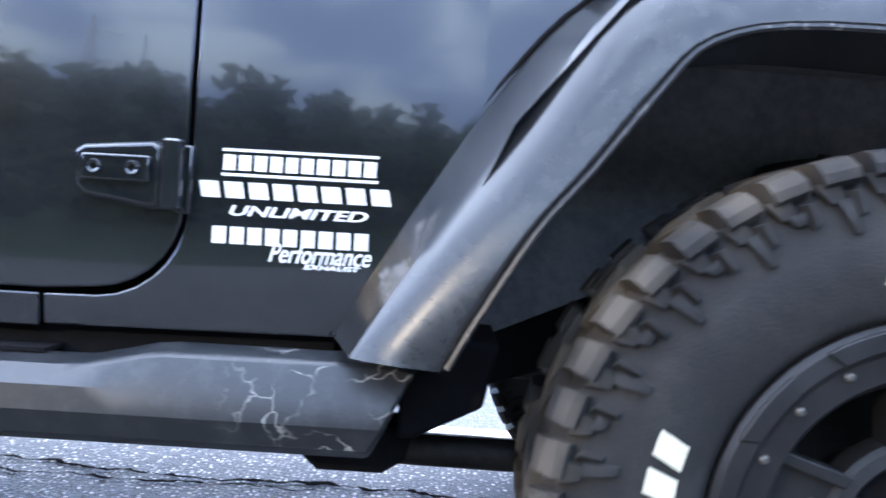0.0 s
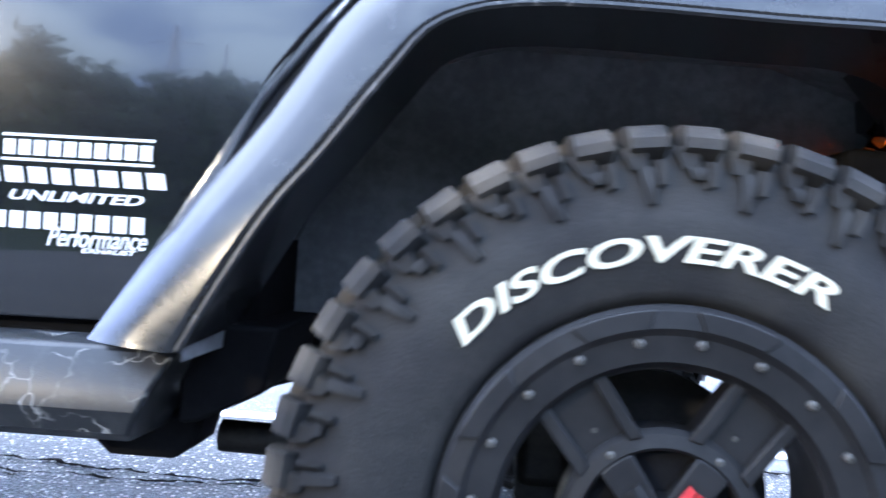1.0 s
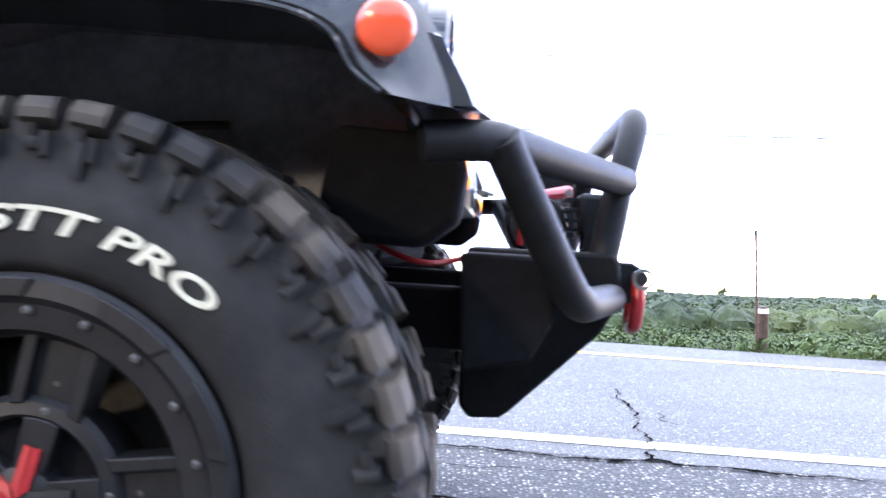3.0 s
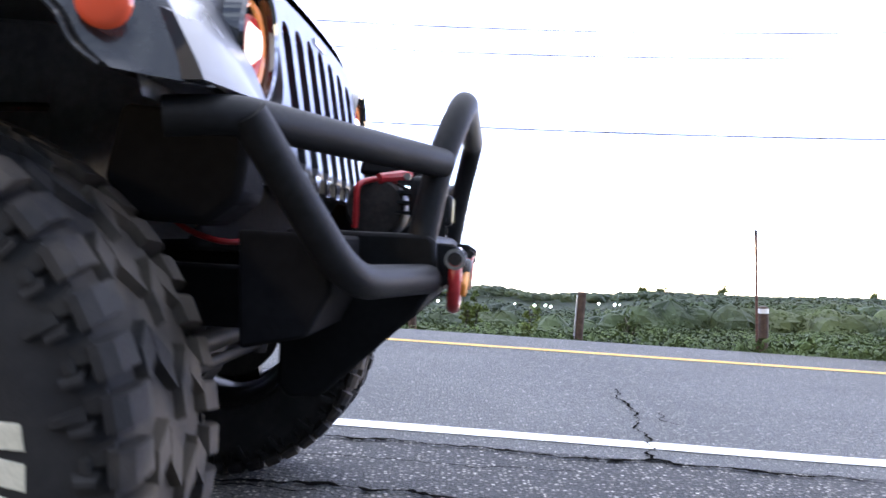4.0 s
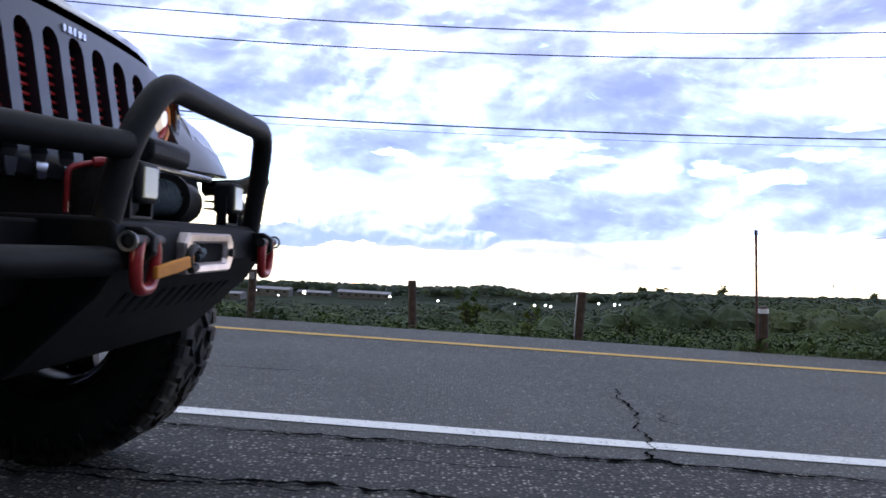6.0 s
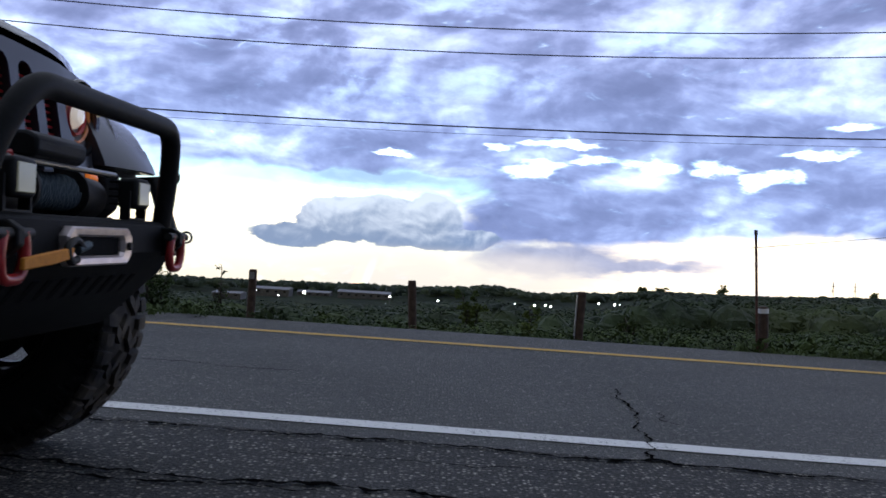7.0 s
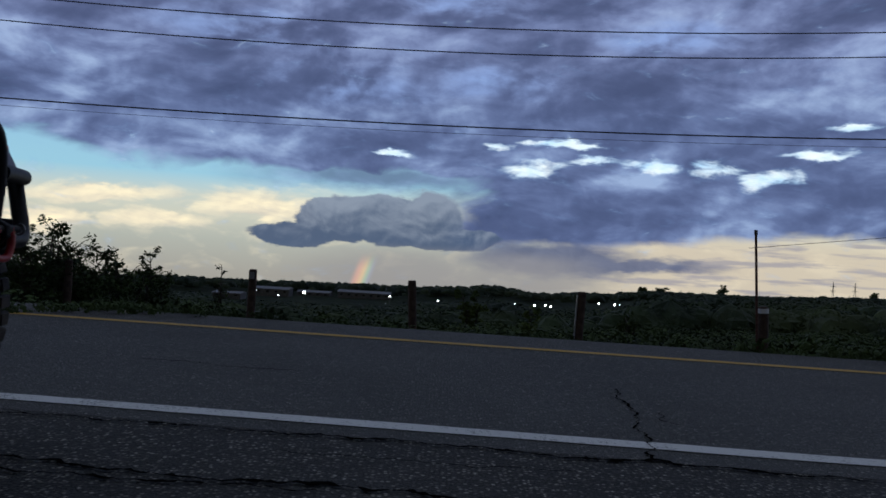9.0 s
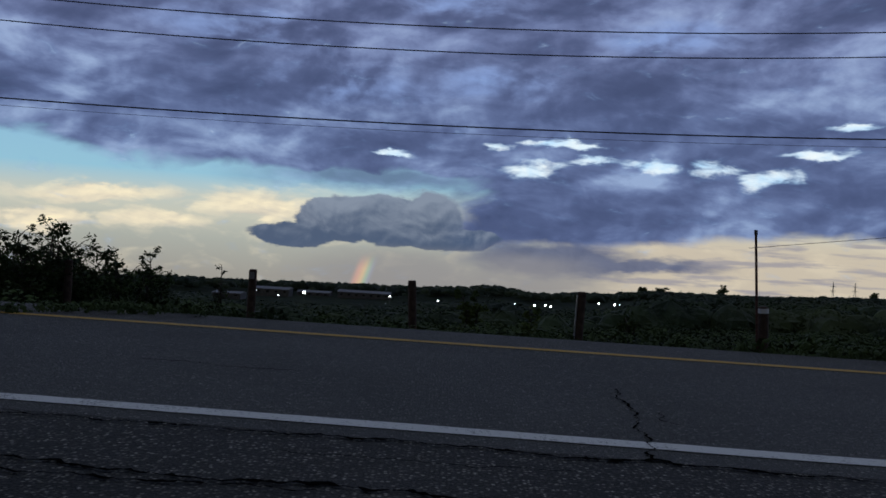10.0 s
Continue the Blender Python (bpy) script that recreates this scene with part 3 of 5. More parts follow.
part("rod", Build().tube([(0, 0, -0.95), (0, 0, 1.0)], 0.014, 8), RUST, rod)
part("rod_tip", Build().tube([(0, 0, 1.0), (0, 0, 1.05)], 0.019, 8), CABLE, rod, "dark tip")

# ---------------------------------------------------------------- overhead cables
for z_mid, sag, r, y in ((8.15, 0.0024, 0.020, 30), (7.35, 0.0024, 0.020, 30.3), (4.74, 0.0013, 0.024, 30), (4.52, 0.0012, 0.007, 30.2)):
    b = Build()
    b.tube([(x, y + 0.02 * x, z_mid + sag * (x + 4.5) ** 2 * 0.8 + 0.004 * x) for x in range(-50, 51, 2)], r, 6)
    thing("overhead_cable", b, CABLE, "black overhead cable sagging between poles", "cable", "overhead cables")
b = Build()
b.tube([(60 + i * 9, 170 - i * 3, 3.0 + i * 1.3) for i in range(8)], 0.05, 5)
thing("overhead_cable", b, CABLE, "thin distant overhead cable", "cable", "overhead cables")

# ---------------------------------------------------------------- plants
def leaf_cloud(b, rng, c, r, count, size, squash=0.8):
    """Many small folded leaves in an uneven clump."""
    for _ in range(count):
        d = Vector((rng.gauss(0, 1), rng.gauss(0, 1), rng.gauss(0, 1)))
        d = d.normalized() * (r * rng.random() ** 0.45)
        p = Vector(c) + Vector((d.x, d.y, d.z * squash))
        u = Vector((rng.gauss(0, 1), rng.gauss(0, 1), rng.gauss(0, 0.6))).normalized()
        w = u.orthogonal().normalized()
        w = (w * math.cos(2.4 * rng.random()) + u.cross(w) * math.sin(2.4 * rng.random())).normalized()
        s = size * rng.uniform(0.6, 1.4)
        n = u.cross(w) * s * 0.18
        b.poly([p - u * s, p - w * s * 0.42 + n, p + u * s, p + w * s * 0.42 + n], [(0, 1, 2), (0, 2, 3)])


def make_bush(name, x, y, z, h, w, seed, label, leaves=900, size=0.035, bare=False):
    rng = random.Random(seed)
    ob = root(name, label, "tree" if h > 1.6 else "bush", "bushes beyond the road", pose(x, y, z))
    wood, crown = Build(), Build()
    for k in range(7):
        a = rng.uniform(0, 6.28)
        lean = rng.uniform(0.1, 0.55) * w
        tip = Vector((math.cos(a) * lean, math.sin(a) * lean, h * (0.97 if k == 0 else rng.uniform(0.55, 0.9))))
        mid = Vector((tip.x * 0.35 + rng.uniform(-.05, .05), tip.y * 0.35, tip.z * 0.5))
        path = curve_pts([(0, 0, -0.3), mid, tip], 5)
        wood.tube(path, [0.03 * h / 2 * (1 - i / len(path)) + 0.004 for i in range(len(path))], 6)
        for i in range(3, len(path)):
            for q in range(2):
                d = Vector((rng.uniform(-1, 1), rng.uniform(-1, 1), rng.uniform(0.1, 1))).normalized() * w * 0.32
                e = path[i] + d
                wood.tube([path[i], (path[i] + e) / 2 + Vector((0, 0, 0.02)), e], [0.008, 0.006, 0.003], 4)
                if not bare or rng.random() < 0.5:
                    leaf_cloud(crown, rng, e, w * rng.uniform(0.06, 0.22), int(leaves / 60), size)
    part("trunk", wood, BARK, ob, smooth=60)
    part("crown", crown, LEAF_FRESH if "light green" in label else LEAF, ob, smooth=0)
    return ob


def sight(azimuth, elevation, dist):
    a, e = radians(azimuth), radians(elevation)
    return Vector((dist * math.sin(a), dist * math.cos(a), CAM_H + dist * math.tan(e)))


rng = random.Random(11)
BUSHES = [(-28.5, -0.2, 13), (-26.6, -0.9, 13.5), (-24.9, -0.6, 13), (-23.2, -1.0, 14), (-21.8, -1.4, 13), (-20.3, -2.4, 13.5), (-18.5, -1.75, 14.5), (-25.6, -1.9, 11.5), (-22.6, -2.3, 11.8),
          (-31, 0.2, 13), (-34, 0.6, 14)]
for i, (a, e, d) in enumerate(BUSHES):
    top = sight(a, e, d)
    base = land_height(top.x, top.y) - 0.1
    make_bush("roadside_bush", top.x, top.y, base, top.z - base, 0.75 if a < -19.5 else 0.5, 30 + i, "dense dark green leafy bush on the bank beyond the road", 1500, 0.034)
for i, (a, e, d, lab) in enumerate([(-14.2, -2.45, 17, "thin half bare sapling on the bank"), (2.05, -3.2, 15, "young light green leafy sapling below the road"), (5.7, -4.0, 14.5, "young light green leafy sapling below the road"), (12.6, -4.4, 15, "small leafy bush below the road")]):
    top = sight(a, e, d)
    base = land_height(top.x, top.y) - 0.1
    make_bush("sapling", top.x, top.y, base, top.z - base, 0.42, 60 + i, lab, 900 if i else 300, 0.04, bare=i == 0)


def crowns(name, label, seed, count, dmin, dmax, amin, amax, rmin, rmax, mat, per, leaf, clear=(), band=0.0, clear_to=9e9):
    """Tree crowns over the land, too many to count: uneven domes of leaf clumps, each clump facing outwards."""
    rng = np.random.RandomState(seed)
    V = []
    for _ in range(count):
        a = rng.uniform(amin, amax)
        d = math.exp(rng.uniform(math.log(dmin), math.log(dmax)))
        x, y = d * math.sin(radians(a)), d * math.cos(radians(a))
        r = rng.uniform(rmin, rmax) * (0.75 + 0.5 * rng.rand())
        g = land_height(x, y)
        tall = r * rng.uniform(1.5, 2.2)
        limit = CAM_H + d * math.tan(radians(lerp_table(max(-60, min(60, a)), SKYLINE) - (lerp_table(a, clear) if d < clear_to else -band)))
        over_by = max(0.0, g + tall * 1.1 - limit)
        if over_by > tall * 0.85:
            continue
        g -= over_by
        u = rng.normal(size=(per, 3))
        u[:, 2] = np.abs(u[:, 2]) * 0.9 - 0.15
        u /= np.linalg.norm(u, axis=1)[:, None]
        k = rng.normal(size=(5, 3))
        phase = rng.uniform(0, 6, 5)
        lump = 1.0 + 0.22 * np.sin(u @ k.T * 2.2 + phase).sum(1) / 2
        p = u * (r * lump * rng.uniform(0.84, 1.06, per))[:, None]
        p[:, 2] = p[:, 2] * 0.85 + (tall - r * 0.85)
        p += (x, y, g)
        nrm = u + rng.normal(size=(per, 3)) * 0.26
        nrm /= np.linalg.norm(nrm, axis=1)[:, None]
        t = np.cross(nrm, rng.normal(size=(per, 3)))
        t /= np.linalg.norm(t, axis=1)[:, None]
        w = np.cross(nrm, t)
        s_ = (leaf * r * rng.uniform(0.6, 1.4, per))[:, None]
        V.append(np.stack([p - t * s_, p - w * s_ * 0.6 - nrm * s_ * 0.15, p + t * s_, p + w * s_ * 0.6 - nrm * s_ * 0.15], 1).reshape(-1, 3))
        if r < 1.0:
            continue
        # the closed mass of foliage behind the outer leaves
        th, ph = np.meshgrid(np.linspace(0.04, 1.75, 7), np.linspace(0, 2 * math.pi, 13)[:-1], indexing="ij")
        q = np.stack([np.sin(th) * np.cos(ph), np.sin(th) * np.sin(ph), np.cos(th)], -1)
        bulge = 1.0 + 0.22 * np.sin(q @ k.T * 2.2 + phase).sum(-1) / 2 + rng.uniform(-0.07, 0.07, q.shape[:2])
        q = q * (r * 0.86 * bulge)[..., None]
        q[..., 2] = q[..., 2] * 0.85 + (tall - r * 0.85)
        q = q + np.array((x, y, g))
        nxt = np.roll(q, -1, 1)
        V.append(np.stack([q[:-1], q[1:], nxt[1:], nxt[:-1]], 2).reshape(-1, 3))
    V = np.concatenate(V)
    me = bpy.data.meshes.new(name)
    me.from_pydata(V.tolist(), [], np.arange(len(V)).reshape(-1, 4).tolist())
    me.materials.append(mat)
    return tagged(new(name, me), label, "woods", kind="stuff")


TOWN_VIEW = [(-60, 0.2), (-20, 0.9), (-14, 1.55), (-2, 1.50), (9, 1.35), (12, 0.95), (15, 0.35), (60, 0.2)]
crowns("scrub", "dense dark green scrub on the bank below the road", 5, 1500, 10.8, 60, -34, 34, 0.25, 0.62, LEAF, 420, 0.058, [(-60, 0.3), (-16, 1.2), (-12, 2.2), (12, 2.1), (60, 1.6)])
crowns("slope_woods", "mixed green tree crowns on the valley slope", 6, 1900, 110, 378, -36, 36, 2.8, 5.6, LEAF_WOODS, 260, 0.062, TOWN_VIEW)
crowns("far_woods", "dark wooded hills across the valley", 7, 4600, 385, 1480, -38, 38, 5.0, 10.0, LEAF_FAR, 40, 0.10, [(-60, 0.5), (-16, 0.9), (-13, 1.3), (-2.5, 1.25), (-1, 0.95), (9, 0.95), (12.3, 0.85), (15, 0.1), (60, 0.0)], 0.14, 960)
crowns("bank_grass", "tufts of dull grass along the road edge", 8, 1100, 7.3, 9.6, -34, 34, 0.03, 0.08, LEAF, 26, 0.30, [(-60, 1.5), (60, 1.5)])
# single taller trees on the skyline
for a, e, w_ in ((18.0, -1.85, 15), (14.3, -2.2, 13), (13.2, -2.3, 12), (26.6, -1.6, 10)):
    p = sight(a, e, 1480)
    g = land_height(p.x, p.y)
    make_bush("skyline_tree", p.x, p.y, g - 9, max(6.0, p.z - g) + 9, w_, int(a * 10), "single dark tree standing on the far ridge", 6500, 0.75)

# woods and a pylon behind, which the paintwork mirrors
def back_woods():
    rng, b = random.Random(21), Build()
    for i in range(385):
        # past azimuth 265 the row is assumed, added to darken the flare's reflection
        a = rng.uniform(95, 292)
        d = rng.uniform(42, 60)
        x, y = d * math.sin(radians(a)), d * math.cos(radians(a))
        h = rng.uniform(9.3, 12.2)
        g = land_height(x, y)
        for k in range(9):
            t = k / 8
            leaf_cloud(b, rng, (x + rng.uniform(-1, 1), y + rng.uniform(-1, 1), g + h * (0.12 + 0.85 * t)), 3.0 * (1 - 0.7 * t) + 0.4, 32, 0.62)
    return thing("roadside_woods", b, LEAF_FAR, "row of dense dark trees along the other side of the lay-by", "woods", kind="stuff", smooth=0)


back_woods()


def pylon(x, y, h):
    ob = root("pylon", "grey steel lattice pylon behind the trees", "pylon", at=pose(x, y, 0))
    b = Build()
    for sx_, sy_ in ((1, 1), (1, -1), (-1, 1), (-1, -1)):
        b.tube([(sx_ * 3, sy_ * 3, 0), (sx_ * 1.0, sy_ * 1.0, h * 0.6), (sx_ * 0.2, sy_ * 0.2, h)], 0.16, 5)
        for k in range(6):
            t = k / 6
            w0, w1 = 3 - 3.2 * t * 0.9, 3 - 3.2 * (t + 0.166) * 0.9
            b.tube([(sx_ * w0, sy_ * w0, h * t), (-sx_ * w1, sy_ * w1, h * (t + 0.166))], 0.08, 4)
    part("mast", b, GREY_METAL, ob)
    for z in (0.68, 0.8, 0.92):
        part("crossarm", Build().tube([(-5, 0, h * z), (0, 0, h * z + 0.7), (5, 0, h * z)], 0.14, 5), GREY_METAL, ob)
    return ob


pylon(-62, -128, 46)
for a_, e_ in ((24.4, -1.05), (25.6, -1.0), (28.0, -0.9)):
    p_ = sight(a_, e_, 1300)
    q_ = root("pylon", "thin grey lattice pylon on the far ridge", "pylon", "far pylons", pose(p_.x, p_.y, p_.z - 34))
    part("mast", Build().tube([(-2.2, 0, 0), (-0.5, 0, 24), (0, 0, 34)], 0.35, 5).tube([(2.2, 0, 0), (0.5, 0, 24), (0, 0, 34)], 0.35, 5), GREY_METAL, q_)
    for z_ in (22, 28):
        part("crossarm", Build().tube([(-4, 0, z_), (4, 0, z_)], 0.25, 5), GREY_METAL, q_)
p_ = sight(3.2, -2.75, 1000)
q_ = root("mast", "thin grey steel mast among the far trees", "mast", at=pose(p_.x, p_.y, p_.z - 18))
part("pole", Build().tube([(0, 0, -10), (0, 0, 18)], 0.35, 6), GREY_METAL, q_)
mast = root("utility_pole", "tall thin grey pole behind the trees", "pole", at=pose(-50, -120, 0))
part("pole", Build().tube([(0, 0, 0), (0, 0, 40)], [0.5, 0.3], 8), GREY_METAL, mast)

# ---------------------------------------------------------------- the town across the valley
def town_building(a, e0, a1, d, h, label, roof=True, name="warehouse"):
    p, q = sight(a, e0, d), sight(a1, e0, d)
    mid, w = (p + q) / 2, (q - p).length
    g = p.z
    ob = root(name, label, "building", "buildings across the valley", pose(mid.x, mid.y, g, 0, 0, -math.degrees(math.atan2(q.x - p.x, 1)) * 0))
    part("wall", Build().box((0, 0, h / 2 - 10), (w, 24, h + 20)), WALLS, ob)
    part("roof", Build().prism([(-13, h), (0, h + h * 0.35), (13, h)], -w / 2 - 0.5, w / 2 + 0.5, "x"), ROOF, ob)
    for k in range(max(3, int(w / 7))):
        part("window", Build().box((-w / 2 + (k + 0.5) * w / max(3, int(w / 7)), -12.05, h * 0.55), (2.6, 0.2, h * 0.3)), GLASS_DARK, ob)
    return ob


town_building(-12.0, -3.98, -9.8, 900, 5.5, "long low pale industrial building across the valley")
town_building(-9.3, -4.0, -7.2, 950, 4.5, "low grey industrial building across the valley")
town_building(-6.7, -3.95, -3.3, 920, 5.5, "large pale hall with a light roof across the valley")
town_building(-14.6, -4.25, -12.8, 800, 3.5, "low grey shed across the valley")

for a, e, s in ((-12.08, -3.81, 1.0), (-8.96, -3.81, 1.9), (-3.33, -3.79, 1.0), (-0.14, -3.91, 1.1), (4.99, -3.79, 1.1), (6.25, -3.82, 1.3), (6.95, -3.77, 1.0), (7.33, -3.82, 1.1), (10.42, -3.43, 1.2), (11.43, -3.43, 1.2), (11.76, -3.45, 0.9), (-10.6, -4.05, 0.6), (-3.6, -4.3, 0.7), (-1.2, -4.5, 0.6)):
    d = 820
    p = sight(a, e, d)
    ob = root("street_lamp", "tall grey street lamp with a lit white head", "street lamp", "lit lamps across the valley", pose(p.x, p.y, p.z))
    part("pole", Build().tube([(0, 0.4, -14), (0, 0.4, 0.6)], 0.12, 6), GREY_METAL, ob)
    part("lamp_head", Build().spin([(0.01, -0.5), (0.62 * s, -0.3), (0.7 * s, 0), (0.62 * s, 0.3), (0.01, 0.5)], 10), STREET_GLOW, ob, "glowing white lamp head")
# ---------------------------------------------------------------- the car: x ahead, y to its left, z up; origin under the front axle
car = root("off_road_car", "lifted black off-road car with mud tyres and tubular bumper", "car")
WHEEL_Z, WHEEL_Y, TYRE_R = 0.427, 0.815, 0.438


def make_tyre():
    b = Build()
    # carcass: inner bead, wall, tread base, wall, outer bead
    prof = [(0.235, 0.11), (0.25, 0.135), (0.29, 0.155), (0.34, 0.160), (0.385, 0.150), (0.410, 0.132), (0.421, 0.10), (0.424, 0.0),
            (0.421, -0.10), (0.410, -0.132), (0.385, -0.150), (0.34, -0.1605), (0.335, -0.1625), (0.30, -0.162), (0.278, -0.158), (0.262, -0.154), (0.255, -0.150), (0.250, -0.142), (0.235, -0.12)]
    wall_ = b.spin(prof, 120)
    b = Build()

    def block(a, w, sec, skew=0.0, taper=0.0):
        """One tread block: a section in (radius, y), swept over an angle."""
        n = len(sec)
        pts = []
        for s in (-0.5, 0.5):
            for k, (r, y) in enumerate(sec):
                t = a + s * w * (1 - taper * (r > 0.43)) + skew * y
                pts.append((r * math.sin(t), y, r * math.cos(t)))
        b.poly(pts, [tuple(range(n)), tuple(reversed(range(n, 2 * n)))] + [(i, i + n, (i + 1) % n + n, (i + 1) % n) for i in range(n)])

    N = 46
    for i in range(N):
        a = 2 * math.pi * i / N
        long = i % 2 == 0
        for side in (-1, 1):
            aa = a + (0.5 * 2 * math.pi / N if side > 0 else 0)
            yi = 0.088 if long else 0.100
            lowr = 0.352 if long else 0.378
            # shoulder block wrapping down the wall
            block(aa, 0.096, [(0.418, side * yi), (TYRE_R - 0.001, side * yi), (TYRE_R, side * 0.128), (0.4345, side * 0.147), (0.422, side * 0.1605), (0.411, side * 0.162), (0.40, side * 0.14), (0.41, side * 0.128)], 0.25 * side, 0.10)
            # slanted fingers running down the wall, long and short by turns, with a low step beside each
            dirn = -side
            lean_ = 0.34 + 0.10 * math.sin(i * 2.4)
            for r0, r1, shift, wide, lift in ((0.413, 0.389, 0.004, 0.078, 0.0045), (0.391, lowr, 0.030, 0.050 if long else 0.062, 0.0055)):
                n_ = 4
                rows_ = []
                for k_ in range(n_ + 1):
                    t_ = k_ / n_
                    r_ = r0 + (r1 - r0) * t_
                    base_y = 0.1405 + 0.021 * min(1.0, (0.420 - r_) / 0.055) ** 0.7
                    mid_ = aa + dirn * (shift + lean_ * (r0 - r_))
                    wd = wide * (1 - 0.35 * t_)
                    up_ = lift * (0.35 + 0.65 * math.sin(math.pi * min(1.0, 0.25 + t_ * 0.72)))
                    rows_.append([(r_ * math.sin(mid_ + o * wd), side * (base_y + e), r_ * math.cos(mid_ + o * wd)) for o, e in ((-0.5, -0.004), (-0.40, up_), (0.36, up_ * 0.9), (0.5, -0.004))])
                k0 = len(b.v)
                b.loft(rows_)
                b.f += [(k0, k0 + 1, k0 + 2, k0 + 3), (k0 + 4 * n_ + 3, k0 + 4 * n_ + 2, k0 + 4 * n_ + 1, k0 + 4 * n_)]
            block(aa - dirn * 0.050, 0.016, [(0.398, side * 0.150), (0.397, side * 0.1635), (0.372, side * 0.1655), (0.368, side * 0.155)], 1.6 * side)
        # two rows of angular centre blocks
        if i % 2 == 0:
            for side, sh in ((-1, 0.0), (1, 0.09)):
                block(a + sh, 0.105, [(0.418, side * 0.006), (0.4375, side * 0.008), (0.4375, side * 0.046), (0.418, side * 0.048)], -2.2 * side, 0.08)
                block(a + sh + 0.06, 0.100, [(0.418, side * 0.046), (0.437, side * 0.048), (0.437, side * 0.086), (0.418, side * 0.088)], 1.8 * side, 0.08)
    return wall_, b


def polar(r, deg, y=0.0):
    """A point of the wheel's face, deg to the right of its top."""
    a = radians(deg)
    return (r * math.sin(a), y, r * math.cos(a))


def arc_plate(b, r0, r1, a0, a1, y0, y1, n=4, a0i=None, a1i=None):
    """A plate between two radii; its inner edge may span another angle."""
    a0i, a1i = (a0 if a0i is None else a0i), (a1 if a1i is None else a1i)
    rows = []
    for k in range(n + 1):
        t = k / n
        ao, ai = a0 + (a1 - a0) * t, a0i + (a1i - a0i) * t
        rows.append([polar(r0, ai, y0), polar(r0, ai, y1), polar(r1, ao, y1), polar(r1, ao, y0)])
    k0 = len(b.v)
    b.loft(rows, ring=True)
    b.f += [(k0, k0 + 1, k0 + 2, k0 + 3), tuple(k0 + 4 * n + i for i in (3, 2, 1, 0))]
    return b


def plain_letters(b, centre, count, step, r, size, slant=0.25, gaps=()):
    """A word on the tyre wall as plain slanted bars, one for each letter."""
    for i in range(count):
        if i in gaps:
            continue
        a = centre + (i - (count - 1) / 2) * step
        w = step * 0.37
        pts = []
        for y in (-0.1605, -0.1648):
            ra, rb_ = r - size / 2, r + size / 2
            pts += [polar(ra, a - w - slant * 3, y), polar(ra, a + w - slant * 3, y), polar(rb_, a + w * 0.9 + slant * 3, y), polar(rb_, a - w * 0.9 + slant * 3, y)]
        b.poly(pts, [(0, 1, 2, 3), (7, 6, 5, 4), (0, 4, 5, 1), (1, 5, 6, 2), (2, 6, 7, 3), (3, 7, 4, 0)])
    return b


def text_outline(text, shear=0.0, offset=0.0):
    """The built-in font's letters as flat triangles, scaled to a unit box."""
    c = bpy.data.curves.new("letters", "FONT")
    c.body, c.size, c.shear, c.offset = text, 1.0, shear, offset
    tmp = bpy.data.objects.new("letters", c)
    scene.collection.objects.link(tmp)
    me = bpy.data.meshes.new_from_object(tmp.evaluated_get(bpy.context.evaluated_depsgraph_get()))
    bpy.data.objects.remove(tmp)
    bm = bmesh.new()
    bm.from_mesh(me)
    bmesh.ops.triangulate(bm, faces=bm.faces)
    bmesh.ops.subdivide_edges(bm, edges=bm.edges, cuts=1)
    bmesh.ops.triangulate(bm, faces=bm.faces)
    bm.verts.index_update()
    pts, tris = [v.co.copy() for v in bm.verts], [tuple(v.index for v in f.verts) for f in bm.faces]
    rim = [tuple(v.index for v in e.verts) for e in bm.edges if len(e.link_faces) == 1]
    bm.free()
    xs, ys = [p.x for p in pts], [p.y for p in pts]
    lo, hi, bo, to = min(xs), max(xs), min(ys), max(ys)
    return [((p.x - lo) / (hi - lo), (p.y - bo) / (to - bo)) for p in pts], tris, rim


def curved_word(text, centre, span, size, r=0.305):
    """A raised word set round the tyre wall, reading clockwise."""
    pts, tris, rim = text_outline(text, 0.22, 0.022)
    b, n = Build(), len(pts)
    for y in (-0.1655, -0.1600):
        b.v += [polar(r + (v - 0.5) * size, centre + (u - 0.5) * span, y) for u, v in pts]
    b.f += tris + [tuple(i + n for i in reversed(t)) for t in tris] + [(i, j, j + n, i + n) for i, j in rim]
    return b


